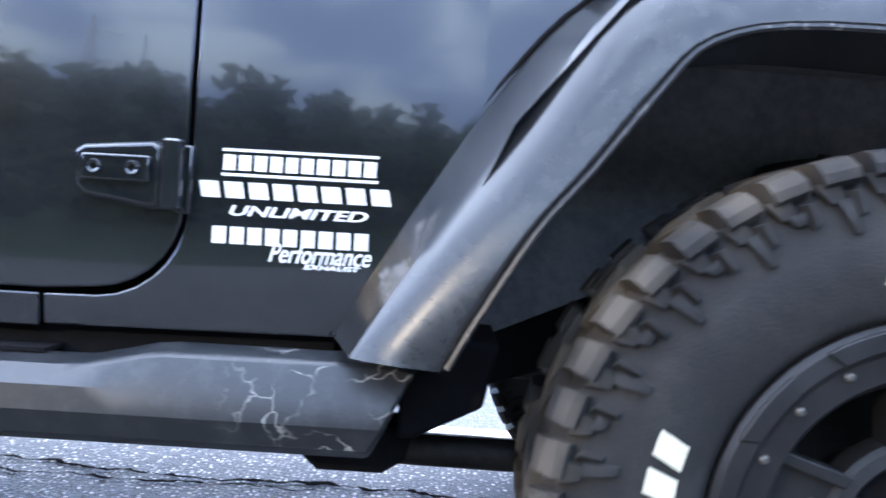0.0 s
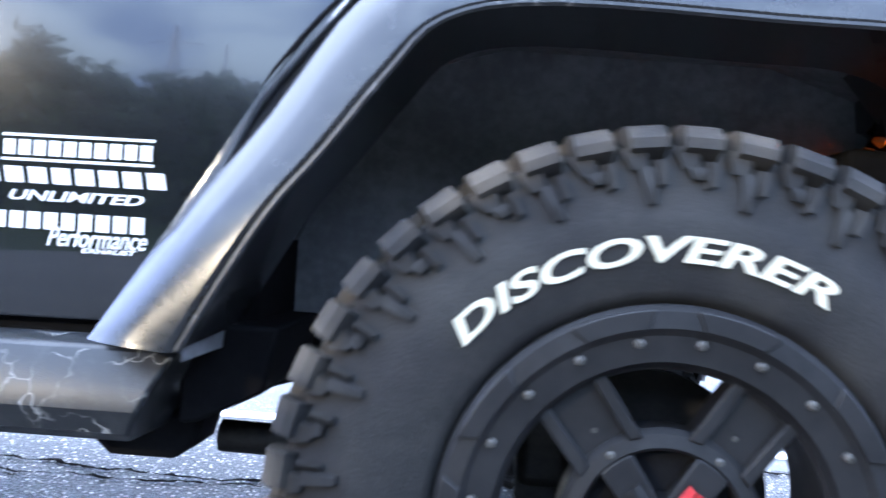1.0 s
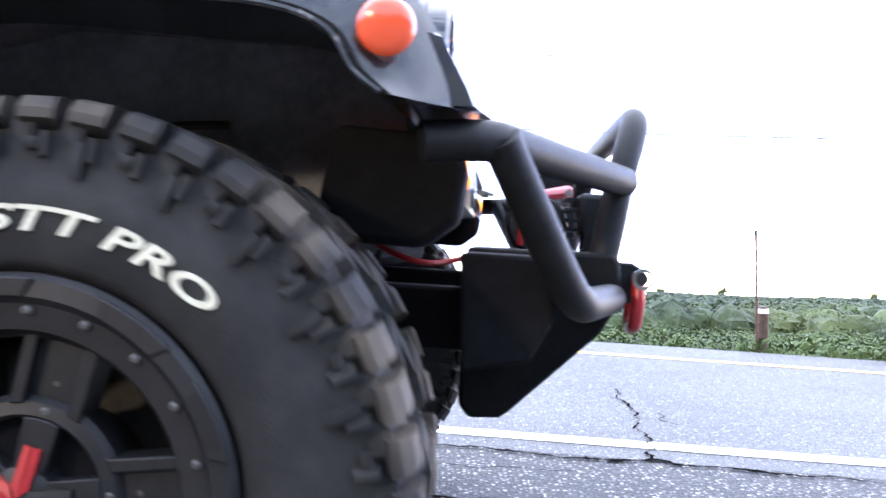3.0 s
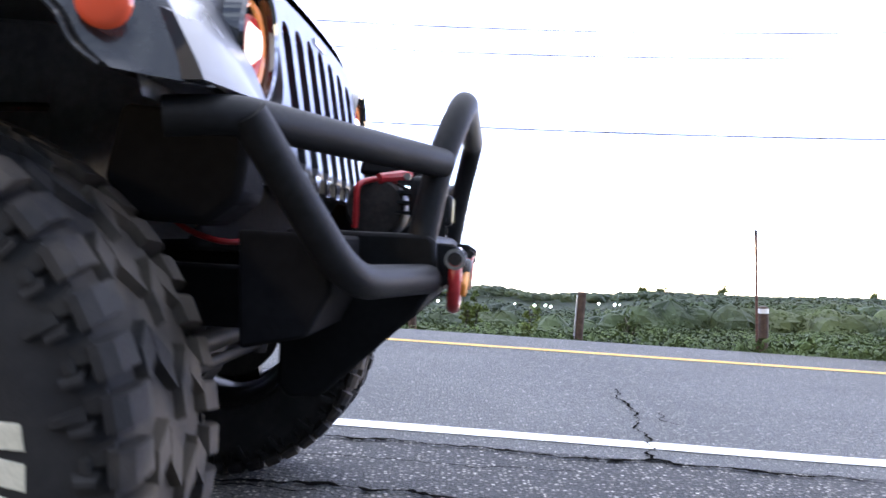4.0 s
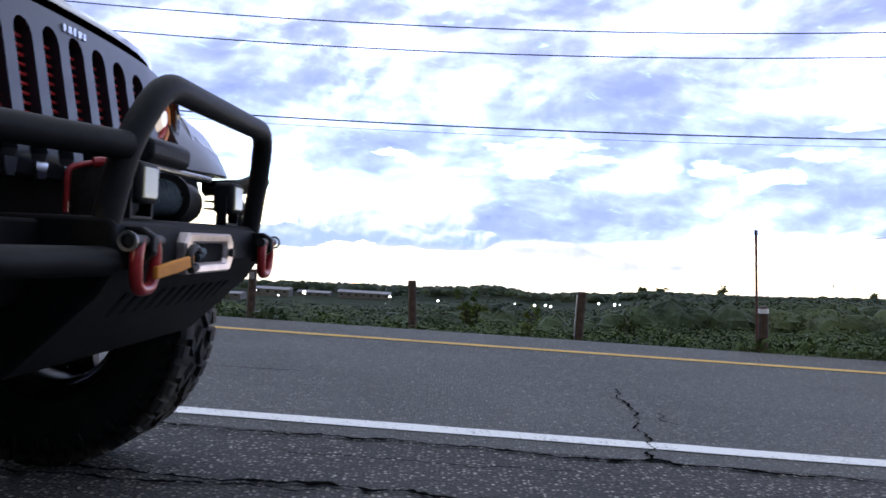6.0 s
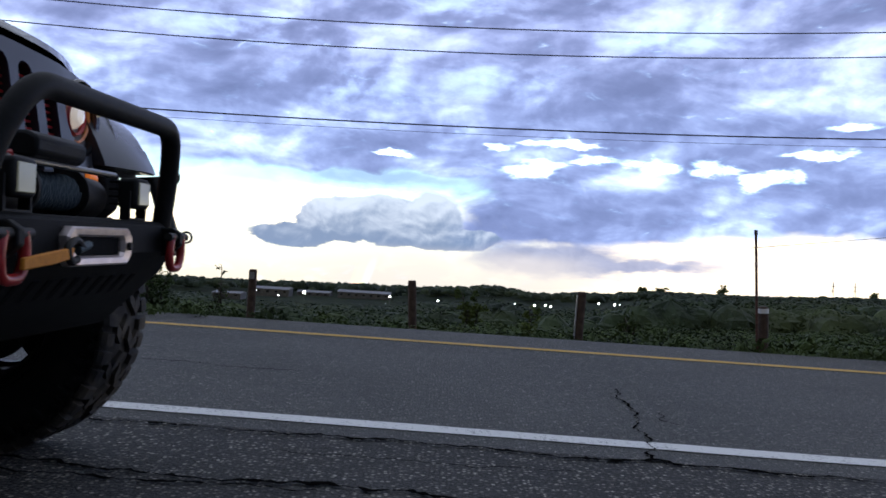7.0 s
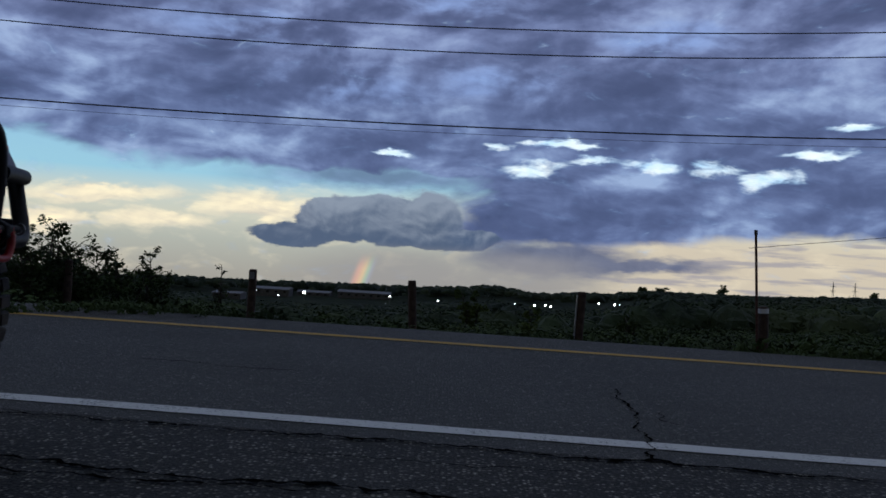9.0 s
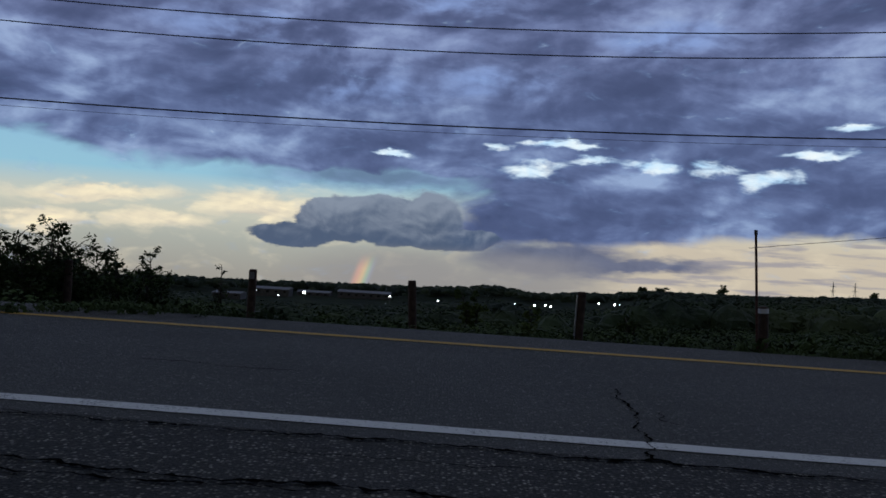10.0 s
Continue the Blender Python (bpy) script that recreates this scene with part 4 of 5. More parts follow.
def make_wheel():
    w = new("wheel")
    w.parent = car
    tagged(w, "big dusty mud-terrain tyre on a matt black beadlock wheel")
    wall_, tread = make_tyre()
    part("tyre", wall_, RUBBER, w, "dusty black mud tyre", smooth=30)
    tagged(part("tread", tread, RUBBER, w, "chunky dusty moulded tread", smooth=30), kind="stuff")
    part("raised_lettering", curved_word("DISCOVERER", -1.5, 80, 0.0285), LETTER, w, "cream white raised lettering on the tyre wall", smooth=0)
    part("raised_lettering", curved_word("STT PRO", 120.5, 52, 0.0285), LETTER, w, "cream white raised lettering on the tyre wall", smooth=0)
    part("raised_lettering", plain_letters(Build(), -119, 6, 7.6, 0.305, 0.034), LETTER, w, "cream white raised bars on the tyre wall", smooth=0)
    barrel = Build().spin([(0.238, -0.125), (0.232, -0.10), (0.205, -0.085), (0.200, 0.06), (0.215, 0.10), (0.238, 0.115), (0.242, 0.122), (0.236, 0.125), (0.206, 0.07), (0.19, 0.05), (0.19, -0.09), (0.2, -0.115)], 64)
    part("barrel", barrel, WHEEL_BLACK, w, smooth=40)
    ring = Build().spin([(0.183, -0.118), (0.181, -0.140), (0.186, -0.150), (0.214, -0.153), (0.222, -0.160), (0.240, -0.158), (0.247, -0.150), (0.247, -0.128)], 90)
    lock = part("beadlock_ring", ring, WHEEL_BLACK, w, "matt black bolted ring", smooth=30)
    for k in range(5):
        for q in (-1, 1):
            m_ = k * 72 + 43.5 + q * 20
            part("ring_tab", arc_plate(Build(), 0.2205, 0.2425, m_ - 11, m_ + 11, -0.156, -0.1635, 6, m_ - 8.5, m_ + 8.5), WHEEL_BLACK, w, smooth=25, bevel=0.002)
    bolt = Build().spin([(0.0005, -0.1595), (0.0028, -0.1595), (0.0052, -0.1575), (0.0058, -0.152), (0.0058, -0.148)], 8)
    bm_ = bolt.mesh("bolt", RIM_BOLT)
    for k in range(20):
        o = new("bolt", bm_)
        o.parent = w
        o.matrix_basis = Matrix.Translation(polar(0.207, k * 18 + 15.2))
    # the face: five windows between five flat spokes with raised ribs
    for k in range(5):
        c = k * 72 + 43.5
        sp = arc_plate(Build(), 0.100, 0.190, c - 9, c + 9, -0.095, -0.120, 4, c - 18, c + 18)
        spoke = part("spoke", sp, WHEEL_BLACK, w, smooth=25, bevel=0.0015)
        for q in (-1, 1):
            part("spoke_rib", arc_plate(Build(), 0.104, 0.190, c + q * 8.5, c + q * 13, -0.085, -0.134, 3, c + q * 14, c + q * 23), WHEEL_BLACK, w, smooth=25, bevel=0.002)
        for r_, dy in ((0.128, 0.036), (0.098, 0.024)):
            o = new("bolt", bm_)
            o.parent = w
            o.matrix_basis = Matrix.Translation(Vector(polar(r_, c)) + Vector((0, dy, 0)))
    rimring = Build().spin([(0.176, -0.09), (0.176, -0.130), (0.184, -0.140), (0.192, -0.09)], 72)
    part("outer_band", rimring, WHEEL_BLACK, w, smooth=30)
    part("hub_plate", Build().spin([(0.0001, -0.106), (0.094, -0.106)], 40), LINER, w)
    hub = Build().spin([(0.112, -0.08), (0.112, -0.122), (0.106, -0.130), (0.092, -0.133), (0.088, -0.128), (0.086, -0.106)], 60)
    part("cap_rim", hub, WHEEL_BLACK, w, "matt black hub rim", smooth=25)
    for k in range(5):
        c = k * 72 + 43.5
        part("cap_arm", arc_plate(Build(), 0.030, 0.090, c - 13, c + 13, -0.107, -0.133, 3, c - 36, c + 36), WHEEL_BLACK, w, smooth=25, bevel=0.002)
        for q in (-1, 1):
            a0 = c + q * 4
            part("emblem_arm", Build().poly([polar(0.004, c, -0.146), polar(0.058, c + q * 1.0, -0.139), polar(0.060, c + q * 9, -0.137), polar(0.018, c + q * 34, -0.142),
                       polar(0.004, c, -0.130), polar(0.058, c + q * 1.0, -0.130), polar(0.060, c + q * 9, -0.130), polar(0.018, c + q * 34, -0.130)],
                      [(0, 1, 2, 3), (7, 6, 5, 4), (0, 4, 5, 1), (1, 5, 6, 2), (2, 6, 7, 3), (3, 7, 4, 0)]), RED if k % 5 in (0, 1, 3) else WHEEL_BLACK, w, "red emblem blade" if k in (0, 1, 3) else "", smooth=0)
    part("cap_core", Build().spin([(0.0001, -0.139), (0.026, -0.138), (0.036, -0.132), (0.040, -0.106)], 20), WHEEL_BLACK, w, smooth=30)
    part("brake_disc", Build().spin([(0.06, 0.03), (0.155, 0.03), (0.155, 0.055), (0.06, 0.055)], 48, closed=True), DARK_STEEL, w, "rust-dark brake disc")
    part("hub_core", Build().spin([(0.0001, -0.10), (0.07, -0.10), (0.075, 0.06), (0.05, 0.12), (0.0001, 0.12)], 24), DARK_STEEL, w)
    return w


wheel_fr = make_wheel()
for me_ in {o.data for o in wheel_fr.children_recursive}:   # section width of the mounted tyre
    me_.transform(Matrix.Diagonal((1, 0.92, 1, 1)))
wheel_fl = copy_thing(wheel_fr, pose(0, WHEEL_Y, WHEEL_Z, 0, 0, 180))
wheel_rr = copy_thing(wheel_fr, pose(-2.95, -WHEEL_Y, WHEEL_Z))
wheel_rl = copy_thing(wheel_fr, pose(-2.95, WHEEL_Y, WHEEL_Z, 0, 0, 180))

# ---- body sides, doors, hood
SIDE = 0.785


def side_y(z):
    """The side leans in a little towards the top and the sill."""
    return SIDE - 0.030 * max(0.0, z - 0.80) ** 1.3 * 2 - 0.10 * max(0.0, 0.64 - z)


def panel(outline, thick, side, mid=None):
    """A side panel, cut from an outline in x and z, following the body's curve."""
    bm = bmesh.new()
    vs = [bm.verts.new((x, 0, z)) for x, z in outline]
    f = bm.faces.new(vs)
    for z in [0.62 + 0.05 * k for k in range(22)]:
        bmesh.ops.bisect_plane(bm, geom=bm.verts[:] + bm.edges[:] + bm.faces[:], plane_co=(0, 0, z), plane_no=(0, 0, 1))
    front = bm.faces[:]
    b = Build()
    idx = {}
    for v in bm.verts:
        idx[v] = len(b.v)
        b.v.append((v.co.x, side * side_y(v.co.z), v.co.z))
        b.v.append((v.co.x, side * (side_y(v.co.z) - thick), v.co.z))
    for fc in bm.faces:
        b.f.append(tuple(idx[v] for v in fc.verts))
        b.f.append(tuple(idx[v] + 1 for v in reversed(fc.verts)))
    for e in bm.edges:
        if len(e.link_faces) == 1:
            i, j = idx[e.verts[0]], idx[e.verts[1]]
            b.f.append((i, j, j + 1, i + 1))
    bm.free()
    return b


def corner(cx, cz, r, a0, a1, n=7):
    return [(cx + r * math.cos(radians(a0 + (a1 - a0) * k / n)), cz + r * math.sin(radians(a0 + (a1 - a0) * k / n))) for k in range(n + 1)]


DOOR_F = -0.886
for side in (-1, 1):
    cowl = [(-0.25, 1.20), (DOOR_F + 0.003, 1.20)] + [(DOOR_F + 0.003, 0.78)] + corner(-1.002, 0.752, 0.117, 0, -88) + [(-1.068, 0.634), (-1.068, 0.592), (-0.645, 0.597), (-0.60, 0.69), (-0.525, 0.815), (-0.435, 0.945), (-0.335, 1.047)]
    part("cowl_panel", panel(cowl, 0.03, side), PAINT, car, "glossy black body panel with white stickers" if side < 0 else "", bevel=0.003, smooth=30)
    door = [(DOOR_F - 0.003, 1.20), (-1.80, 1.20), (-1.80, 0.640)] + [(-1.071, 0.640)] + list(reversed(corner(-1.002, 0.757, 0.112, 0, -88)))
    d = part("front_door", panel(door, 0.03, side), PAINT, car, "glossy black front door", bevel=0.003, smooth=30)
    rear = [(-1.806, 1.20), (-2.50, 1.20), (-2.52, 0.85), (-2.36, 0.640), (-1.806, 0.640)]
    part("rear_door", panel(rear, 0.03, side), PAINT, car, bevel=0.003, smooth=30)
    part("sill", panel([(-1.074, 0.634), (-2.40, 0.634), (-2.40, 0.585), (-1.074, 0.589)], 0.05, side), PAINT, car, bevel=0.003, smooth=30)
    part("rear_quarter", panel([(-2.53, 1.20), (-3.55, 1.20), (-3.55, 0.70), (-3.40, 0.70), (-3.30, 0.95), (-2.62, 0.95), (-2.53, 0.86)], 0.04, side), PAINT, car, bevel=0.003, smooth=30)
    part("side_window", Build().prism([(-0.98, 1.21), (-3.50, 1.21), (-3.50, 1.72), (-1.42, 1.72)], side * 0.70, side * 0.685), GLASS_DARK, car)
    # under the sill: dark underbody
    part("underbody_side", Build().box((-1.55, side * 0.70, 0.54), (1.72, 0.10, 0.11)), LINER, car)
body_core = Build()
body_core.prism([(-0.86, 0.56), (-0.52, 0.56), (-0.52, 1.02), (-0.46, 1.17), (-0.95, 1.19), (-3.5, 1.19), (-3.5, 0.60)], -0.69, 0.69)
part("floor_pan", body_core, LINER, car, bevel=0.01)
part("roof_panel", Build().prism([(-1.44, 1.70), (-3.52, 1.70), (-3.55, 1.74), (-1.40, 1.76)], -0.70, 0.70), TRIM, car, bevel=0.02)
part("windscreen", Build().prism([(-0.92, 1.20), (-1.40, 1.74), (-1.43, 1.74), (-0.96, 1.20)], -0.66, 0.66), GLASS_DARK, car)
part("tailgate", Build().box((-3.56, 0, 0.95), (0.04, 1.36, 0.55)), PAINT, car, bevel=0.01)
part("rear_bumper", Build().box((-3.66, 0, 0.62), (0.16, 1.5, 0.16)), POWDER, car, bevel=0.015)

hood_rows = []
for x, hw, zc in ((0.385, 0.60, 1.165), (0.375, 0.63, 1.185), (0.33, 0.645, 1.205), (0.1, 0.665, 1.225), (-0.3, 0.685, 1.245), (-0.90, 0.70, 1.26)):
    hood_rows.append([(x - 0.05 * (k / 8) ** 4, hw * k / 8, zc - 0.018 * (k / 8) ** 2 - 0.055 * abs(k / 8) ** 8) for k in range(-8, 9)] + [(x - 0.05, hw * 0.99, zc - 0.13), (x - 0.05, -hw * 0.99, zc - 0.13)])
part("hood", Build().loft(hood_rows, ring=True), PAINT, car, "glossy black hood", smooth=40)

# ---- door hinge: cast black strap with knuckle
def hinge(side):
    ys = side * SIDE
    b = Build()
    y0, y1 = ys + side * 0.001, ys + side * 0.020
    out = [(-1.027, 0.775), (-1.029, 0.822), (-1.018, 0.829), (-0.925, 0.837), (-0.915, 0.830), (-0.915, 0.752), (-0.93, 0.750), (-1.015, 0.764)]
    inn = [(x * 0.94 - 0.058, z * 0.9 + 0.0795) for x, z in out]
    rows = [[(x, y0, z) for x, z in out], [(x, (y0 + y1) / 2, z) for x, z in out], [(x, y1, z) for x, z in inn]]
    b.loft(rows, ring=True)
    n = len(out)
    b.f += [tuple(len(b.v) - n + i for i in range(n))]
    h = part("door_hinge", b, PAINT, car, "black cast door hinge with two screws", bevel=0.003, smooth=30)
    part("hinge_pad", Build().box((-0.972, y1 + side * 0.003, 0.800), (0.088, 0.008, 0.034)), PAINT, h, bevel=0.003)
    k = Build().spin([(0.001, -0.045), (0.013, -0.045), (0.0155, -0.042), (0.0155, 0.042), (0.013, 0.045), (0.001, 0.045)], 20)
    part("knuckle", k, PAINT, h, at=pose(-0.902, ys + side * 0.016, 0.795, 90, 0, 0))
    part("hinge_leaf", Build().box((-0.889, ys + side * 0.006, 0.790), (0.022, 0.014, 0.088)), PAINT, h, bevel=0.003)
    for x in (-0.998, -0.949):
        part("screw", Build().spin([(0.0045, -0.002), (0.008, -0.004), (0.010, 0.0), (0.010, 0.003)], 14), PAINT, h, "recessed black screw", at=pose(x, y1 + side * 0.008, 0.800, 0, 0, 0 if side < 0 else 180))


hinge(-1)
hinge(1)

# ---- white stickers on the cowl: plain bars where a maker's name stands, lettering for common words
def sticker_bar(x0, x1, z0, z1, slant=0.0):
    b = Build()
    y = lambda z: -side_y(z) - 0.0012
    return b.poly([(x0, y(z0), z0), (x1, y(z0), z0), (x1 + slant, y(z1), z1), (x0 + slant, y(z1), z1)], [(0, 1, 2, 3)])


def bar_word(x0, x1, z0, z1, count, name, slant=0.004, edge=(), drop=0.0):
    b = Build()
    w = (x1 - x0) / count
    for i in range(count):
        b2 = sticker_bar(x0 + (i + 0.10) * w, x0 + (i + 0.86) * w, z0 + drop * i, z1 + drop * i, slant)
        b.poly(b2.v, b2.f)
    for z in edge:
        b2 = sticker_bar(x0, x1, z, z + 0.0035)
        b.poly(b2.v, b2.f)
    return part(name, b, DECAL, car, "white vinyl sticker of plain bars", smooth=0)


def word(text, x0, x1, z0, h, shear=0.0, offset=0.0):
    c = bpy.data.curves.new("sticker", "FONT")
    c.body, c.size, c.shear, c.offset = text, 1.0, shear, offset
    tmp = bpy.data.objects.new("tmp", c)
    scene.collection.objects.link(tmp)
    me = bpy.data.meshes.new_from_object(tmp.evaluated_get(bpy.context.evaluated_depsgraph_get()))
    bpy.data.objects.remove(tmp)
    xs, zs = [v.co.x for v in me.vertices], [v.co.y for v in me.vertices]
    lo, hi, bo, to = min(xs), max(xs), min(zs), max(zs)
    for v in me.vertices:
        z = z0 + (v.co.y - bo) / (to - bo) * h
        v.co = (x0 + (v.co.x - lo) / (hi - lo) * (x1 - x0), -side_y(z) - 0.0013, z)
    me.materials.clear()
    me.materials.append(DECAL)
    ob = new("sticker", me)
    ob.parent = car
    return tagged(ob, "white vinyl lettering")


bar_word(-0.843, -0.640, 0.806, 0.826, 10, "sticker", 0.0, edge=(0.8305, 0.7985))
bar_word(-0.870, -0.617, 0.770, 0.791, 8, "sticker", -0.004)
word("UNLIMITED", -0.830, -0.650, 0.7475, 0.0135, 0.25, 0.02)
bar_word(-0.853, -0.645, 0.711, 0.733, 9, "sticker", 0.0)
word("Performance", -0.776, -0.643, 0.690, 0.025, 0.35, 0.008)
word("EXHAUST", -0.730, -0.656, 0.683, 0.0065, 0.25, 0.03)

# ---- wheel-arch flares: three guide lines in the side view, swept round the arch
BODY_LINE = curve_pts([(-0.690, 0.600, 0), (-0.640, 0.690, 0), (-0.565, 0.815, 0), (-0.480, 0.945, 0), (-0.386, 1.047, 0), (-0.26, 1.105, 0), (-0.05, 1.120, 0), (0.15, 1.115, 0), (0.28, 1.095, 0), (0.365, 1.045, 0), (0.425, 0.960, 0), (0.462, 0.886, 0)], 4)
CREST = curve_pts([(-0.648, 0.592, 0), (-0.615, 0.648, 0), (-0.552, 0.748, 0), (-0.472, 0.866, 0), (-0.362, 1.018, 0), (-0.24, 1.082, 0), (-0.05, 1.094, 0), (0.15, 1.088, 0), (0.285, 1.068, 0), (0.376, 1.017, 0), (0.434, 0.939, 0), (0.468, 0.878, 0)], 4)
LIP = curve_pts([(-0.545, 0.585, 0), (-0.515, 0.640, 0), (-0.452, 0.743, 0), (-0.393, 0.815, 0), (-0.328, 0.900, 0), (-0.268, 0.962, 0), (-0.150, 0.984, 0), (0.10, 0.975, 0), (0.240, 0.969, 0), (0.310, 0.946, 0), (0.340, 0.905, 0), (0.372, 0.882, 0)], 4)


def flare(side):
    rows = []
    n = len(LIP)
    for i, (a, c, l) in enumerate(zip(BODY_LINE, CREST, LIP)):
        t = i / (n - 1)
        yb = 0.775 - 0.15 * max(0.0, (t - 0.7) / 0.3) ** 1.5
        low = max(0.0, 1 - t / 0.26)
        yc = 0.893 - 0.02 * max(0.0, (t - 0.85) / 0.15) + 0.034 * low
        m = c.lerp(l, 0.55)
        rows.append([(a.x, side * yb, a.y), (c.x, side * yc, c.y), (c.x * 0.8 + l.x * 0.2, side * (yc + 0.020 - 0.008 * low), c.y * 0.8 + l.y * 0.2),
                     (m.x, side * (yc + 0.042 - 0.022 * low), m.y), (l.x * 0.92 + c.x * 0.08, side * 0.948, l.y * 0.92 + c.y * 0.08), (l.x, side * 0.943, l.y), (l.x * 0.985, side * 0.925, l.y + 0.004), (l.x * 0.99 + 0.0, side * 0.70, l.y + 0.012), (a.x * 0.6 + l.x * 0.4, side * 0.66, a.y * 0.6 + l.y * 0.4)])
    b = Build().loft(rows, ring=True)
    k = len(rows[0])
    b.f += [tuple(range(k)), tuple(reversed(range(len(b.v) - k, len(b.v))))]
    f = part("fender_flare", b, TRIM, car, "scuffed glossy black wheel-arch flare", smooth=24)
    part("flare_seam", Build().tube([(p.x - 0.002, side * 0.778, p.y) for p in BODY_LINE[:20]], 0.004, 6), LINER, f)
    part("flare_lip", Build().tube([(p.x * 0.985, side * 0.9455, p.y + 0.003) for p in LIP], 0.004, 6), WORN, f, "scuffed pale edge of the flare")
    # round side marker
    mk = Build().spin([(0.0005, -0.012), (0.020, -0.011), (0.029, -0.006), (0.031, 0.0), (0.031, 0.006)], 28)
    part("side_marker", mk, AMBER, car, "round orange side marker lamp", smooth=50, at=pose(0.369, side * 0.951, 0.952, -10 * side, 0, 0 if side < 0 else 180))
    # front apron of the fender between flare and grille
    ap = []
    for y, dx, zt in ((0.90, 0.0, 1.00), (0.84, 0.012, 1.03), (0.78, 0.024, 1.05), (0.70, 0.016, 1.07), (0.63, 0.004, 1.075), (0.56, -0.012, 1.08)):
        ap.append([(0.464 + dx, side * y, 0.882), (0.456 + dx * 0.8, side * y, 0.900), (0.425 + dx * 0.3, side * y, 0.955), (0.366, side * y, zt - 0.025), (0.28, side * y, zt), (0.26, side * y, zt - 0.03), (0.36, side * y, 0.93), (0.40, side * y, 0.880)])
    a = Build().loft(ap, ring=True)
    a.f += [tuple(range(8)), tuple(reversed(range(len(a.v) - 8, len(a.v))))]
    part("fender_front", a, GRILLE_PAINT, car, "satin black front of the wing", smooth=45)
    part("splash_guard", Build().prism([(-0.60, 0.60), (-0.60, 0.465), (-0.575, 0.468), (-0.488, 0.512), (-0.47, 0.60)], side * 0.50, side * 0.76), LINER, car, "black splash guard behind the wheel", bevel=0.006)
    part("wing_top", Build().prism([(0.36, 1.06), (0.26, 1.105), (-0.40, 1.13), (-0.40, 1.06)], side * 0.62, side * 0.80), PAINT, car, bevel=0.01)
    # arch liner: roof, back wall, rear splash wall; lens glare is put into its colour
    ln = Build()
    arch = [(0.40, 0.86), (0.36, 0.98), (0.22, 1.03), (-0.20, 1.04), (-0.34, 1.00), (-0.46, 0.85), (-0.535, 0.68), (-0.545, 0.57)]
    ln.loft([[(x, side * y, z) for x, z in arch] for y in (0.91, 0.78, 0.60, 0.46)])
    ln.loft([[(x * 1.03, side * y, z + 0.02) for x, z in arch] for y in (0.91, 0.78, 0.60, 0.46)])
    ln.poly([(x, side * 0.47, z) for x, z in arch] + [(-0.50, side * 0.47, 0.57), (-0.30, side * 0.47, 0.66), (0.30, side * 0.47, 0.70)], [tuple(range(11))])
    part("arch_liner", ln, ARCH, car, "black wheel-arch liner with colour lightened for glare", smooth=40)
    # boxed front corner behind the bumper
    part("lamp_bucket", Build().prism([(0.27, 0.885), (0.440, 0.876), (0.452, 0.83), (0.444, 0.760), (0.396, 0.722), (0.30, 0.725), (0.25, 0.78)], side * 0.56, side * 0.68), LINER, car, bevel=0.012)


flare(-1)
flare(1)

# ---- side step
def step(side):
    prof = lambda dz, oy: [(side * (0.68), 0.545 + dz), (side * (0.80 + oy), 0.560 + dz), (side * (0.845 + oy), 0.552 + dz), (side * (0.868 + oy), 0.530), (side * (0.872 + oy), 0.500), (side * (0.858 + oy), 0.470), (side * (0.83 + oy), 0.455), (side * 0.70, 0.450)]
    rows = []
    for x, dz, oy in ((-2.35, 0.0, 0.0), (-1.02, 0.0, 0.0), (-0.985, 0.002, 0.0), (-0.94, 0.012, 0.0), (-0.905, 0.020, 0.0), (-0.88, 0.022, 0.0), (-0.572, 0.022, 0.0)):
        rows.append([(x - (0.0 if x < -0.6 else (0.575 - z) * 0.48), y, z) for y, z in prof(dz, oy)])
    b = Build().loft(rows, ring=True)
    b.f += [tuple(range(8)), tuple(reversed(range(len(b.v) - 8, len(b.v))))]
    part("side_step", b, STEP_MAT, car, "scratched black steel side step", bevel=0.006, smooth=30)
    part("step_tread", Build().prism([(-2.25, 0.5655), (-1.05, 0.5655), (-1.05, 0.560), (-2.25, 0.560)], side * 0.74, side * 0.81), LINER, car)


STEP_MAT, sn, sb = material("scratched_step_coat", 0.40)
sco = sn.add("ShaderNodeTexCoord").outputs["Object"]
vor = sn.add("ShaderNodeTexVoronoi", feature="DISTANCE_TO_EDGE")
sn.put(vor.inputs["Vector"], sn.vmath("ADD", sco, sn.vmath("MULTIPLY", sn.noise(sco, 14, 3, color=True), (0.13, 0.13, 0.13))))
vor.inputs["Scale"].default_value = 15
scr = sn.math("MULTIPLY", sn.step(vor.outputs[0], 0.032, 0.004), sn.step(sn.noise(sco, 13, 3), 0.40, 0.52))
sxx = sn.add("ShaderNodeSeparateXYZ")
sn.put(sxx.inputs[0], sco)
scr = sn.math("MULTIPLY", scr, sn.step(sxx.outputs[0], -0.82, -0.72))
dusty = sn.step(sn.noise(sco, 24, 6, 0.7), 0.45, 0.75)
sn.put(sb.inputs["Base Color"], sn.mix(scr, sn.mix(sn.math("MULTIPLY", dusty, 0.6), (0.016, 0.018, 0.021), (0.050, 0.052, 0.054)), (0.26, 0.26, 0.25)))
sn.put(sb.inputs["Roughness"], sn.math("ADD", 0.32, sn.math("MULTIPLY", scr, 0.3)))
bump(sn, sb, sn.noise(sco, 420, 3), 0.0003)
step(-1)
step(1)

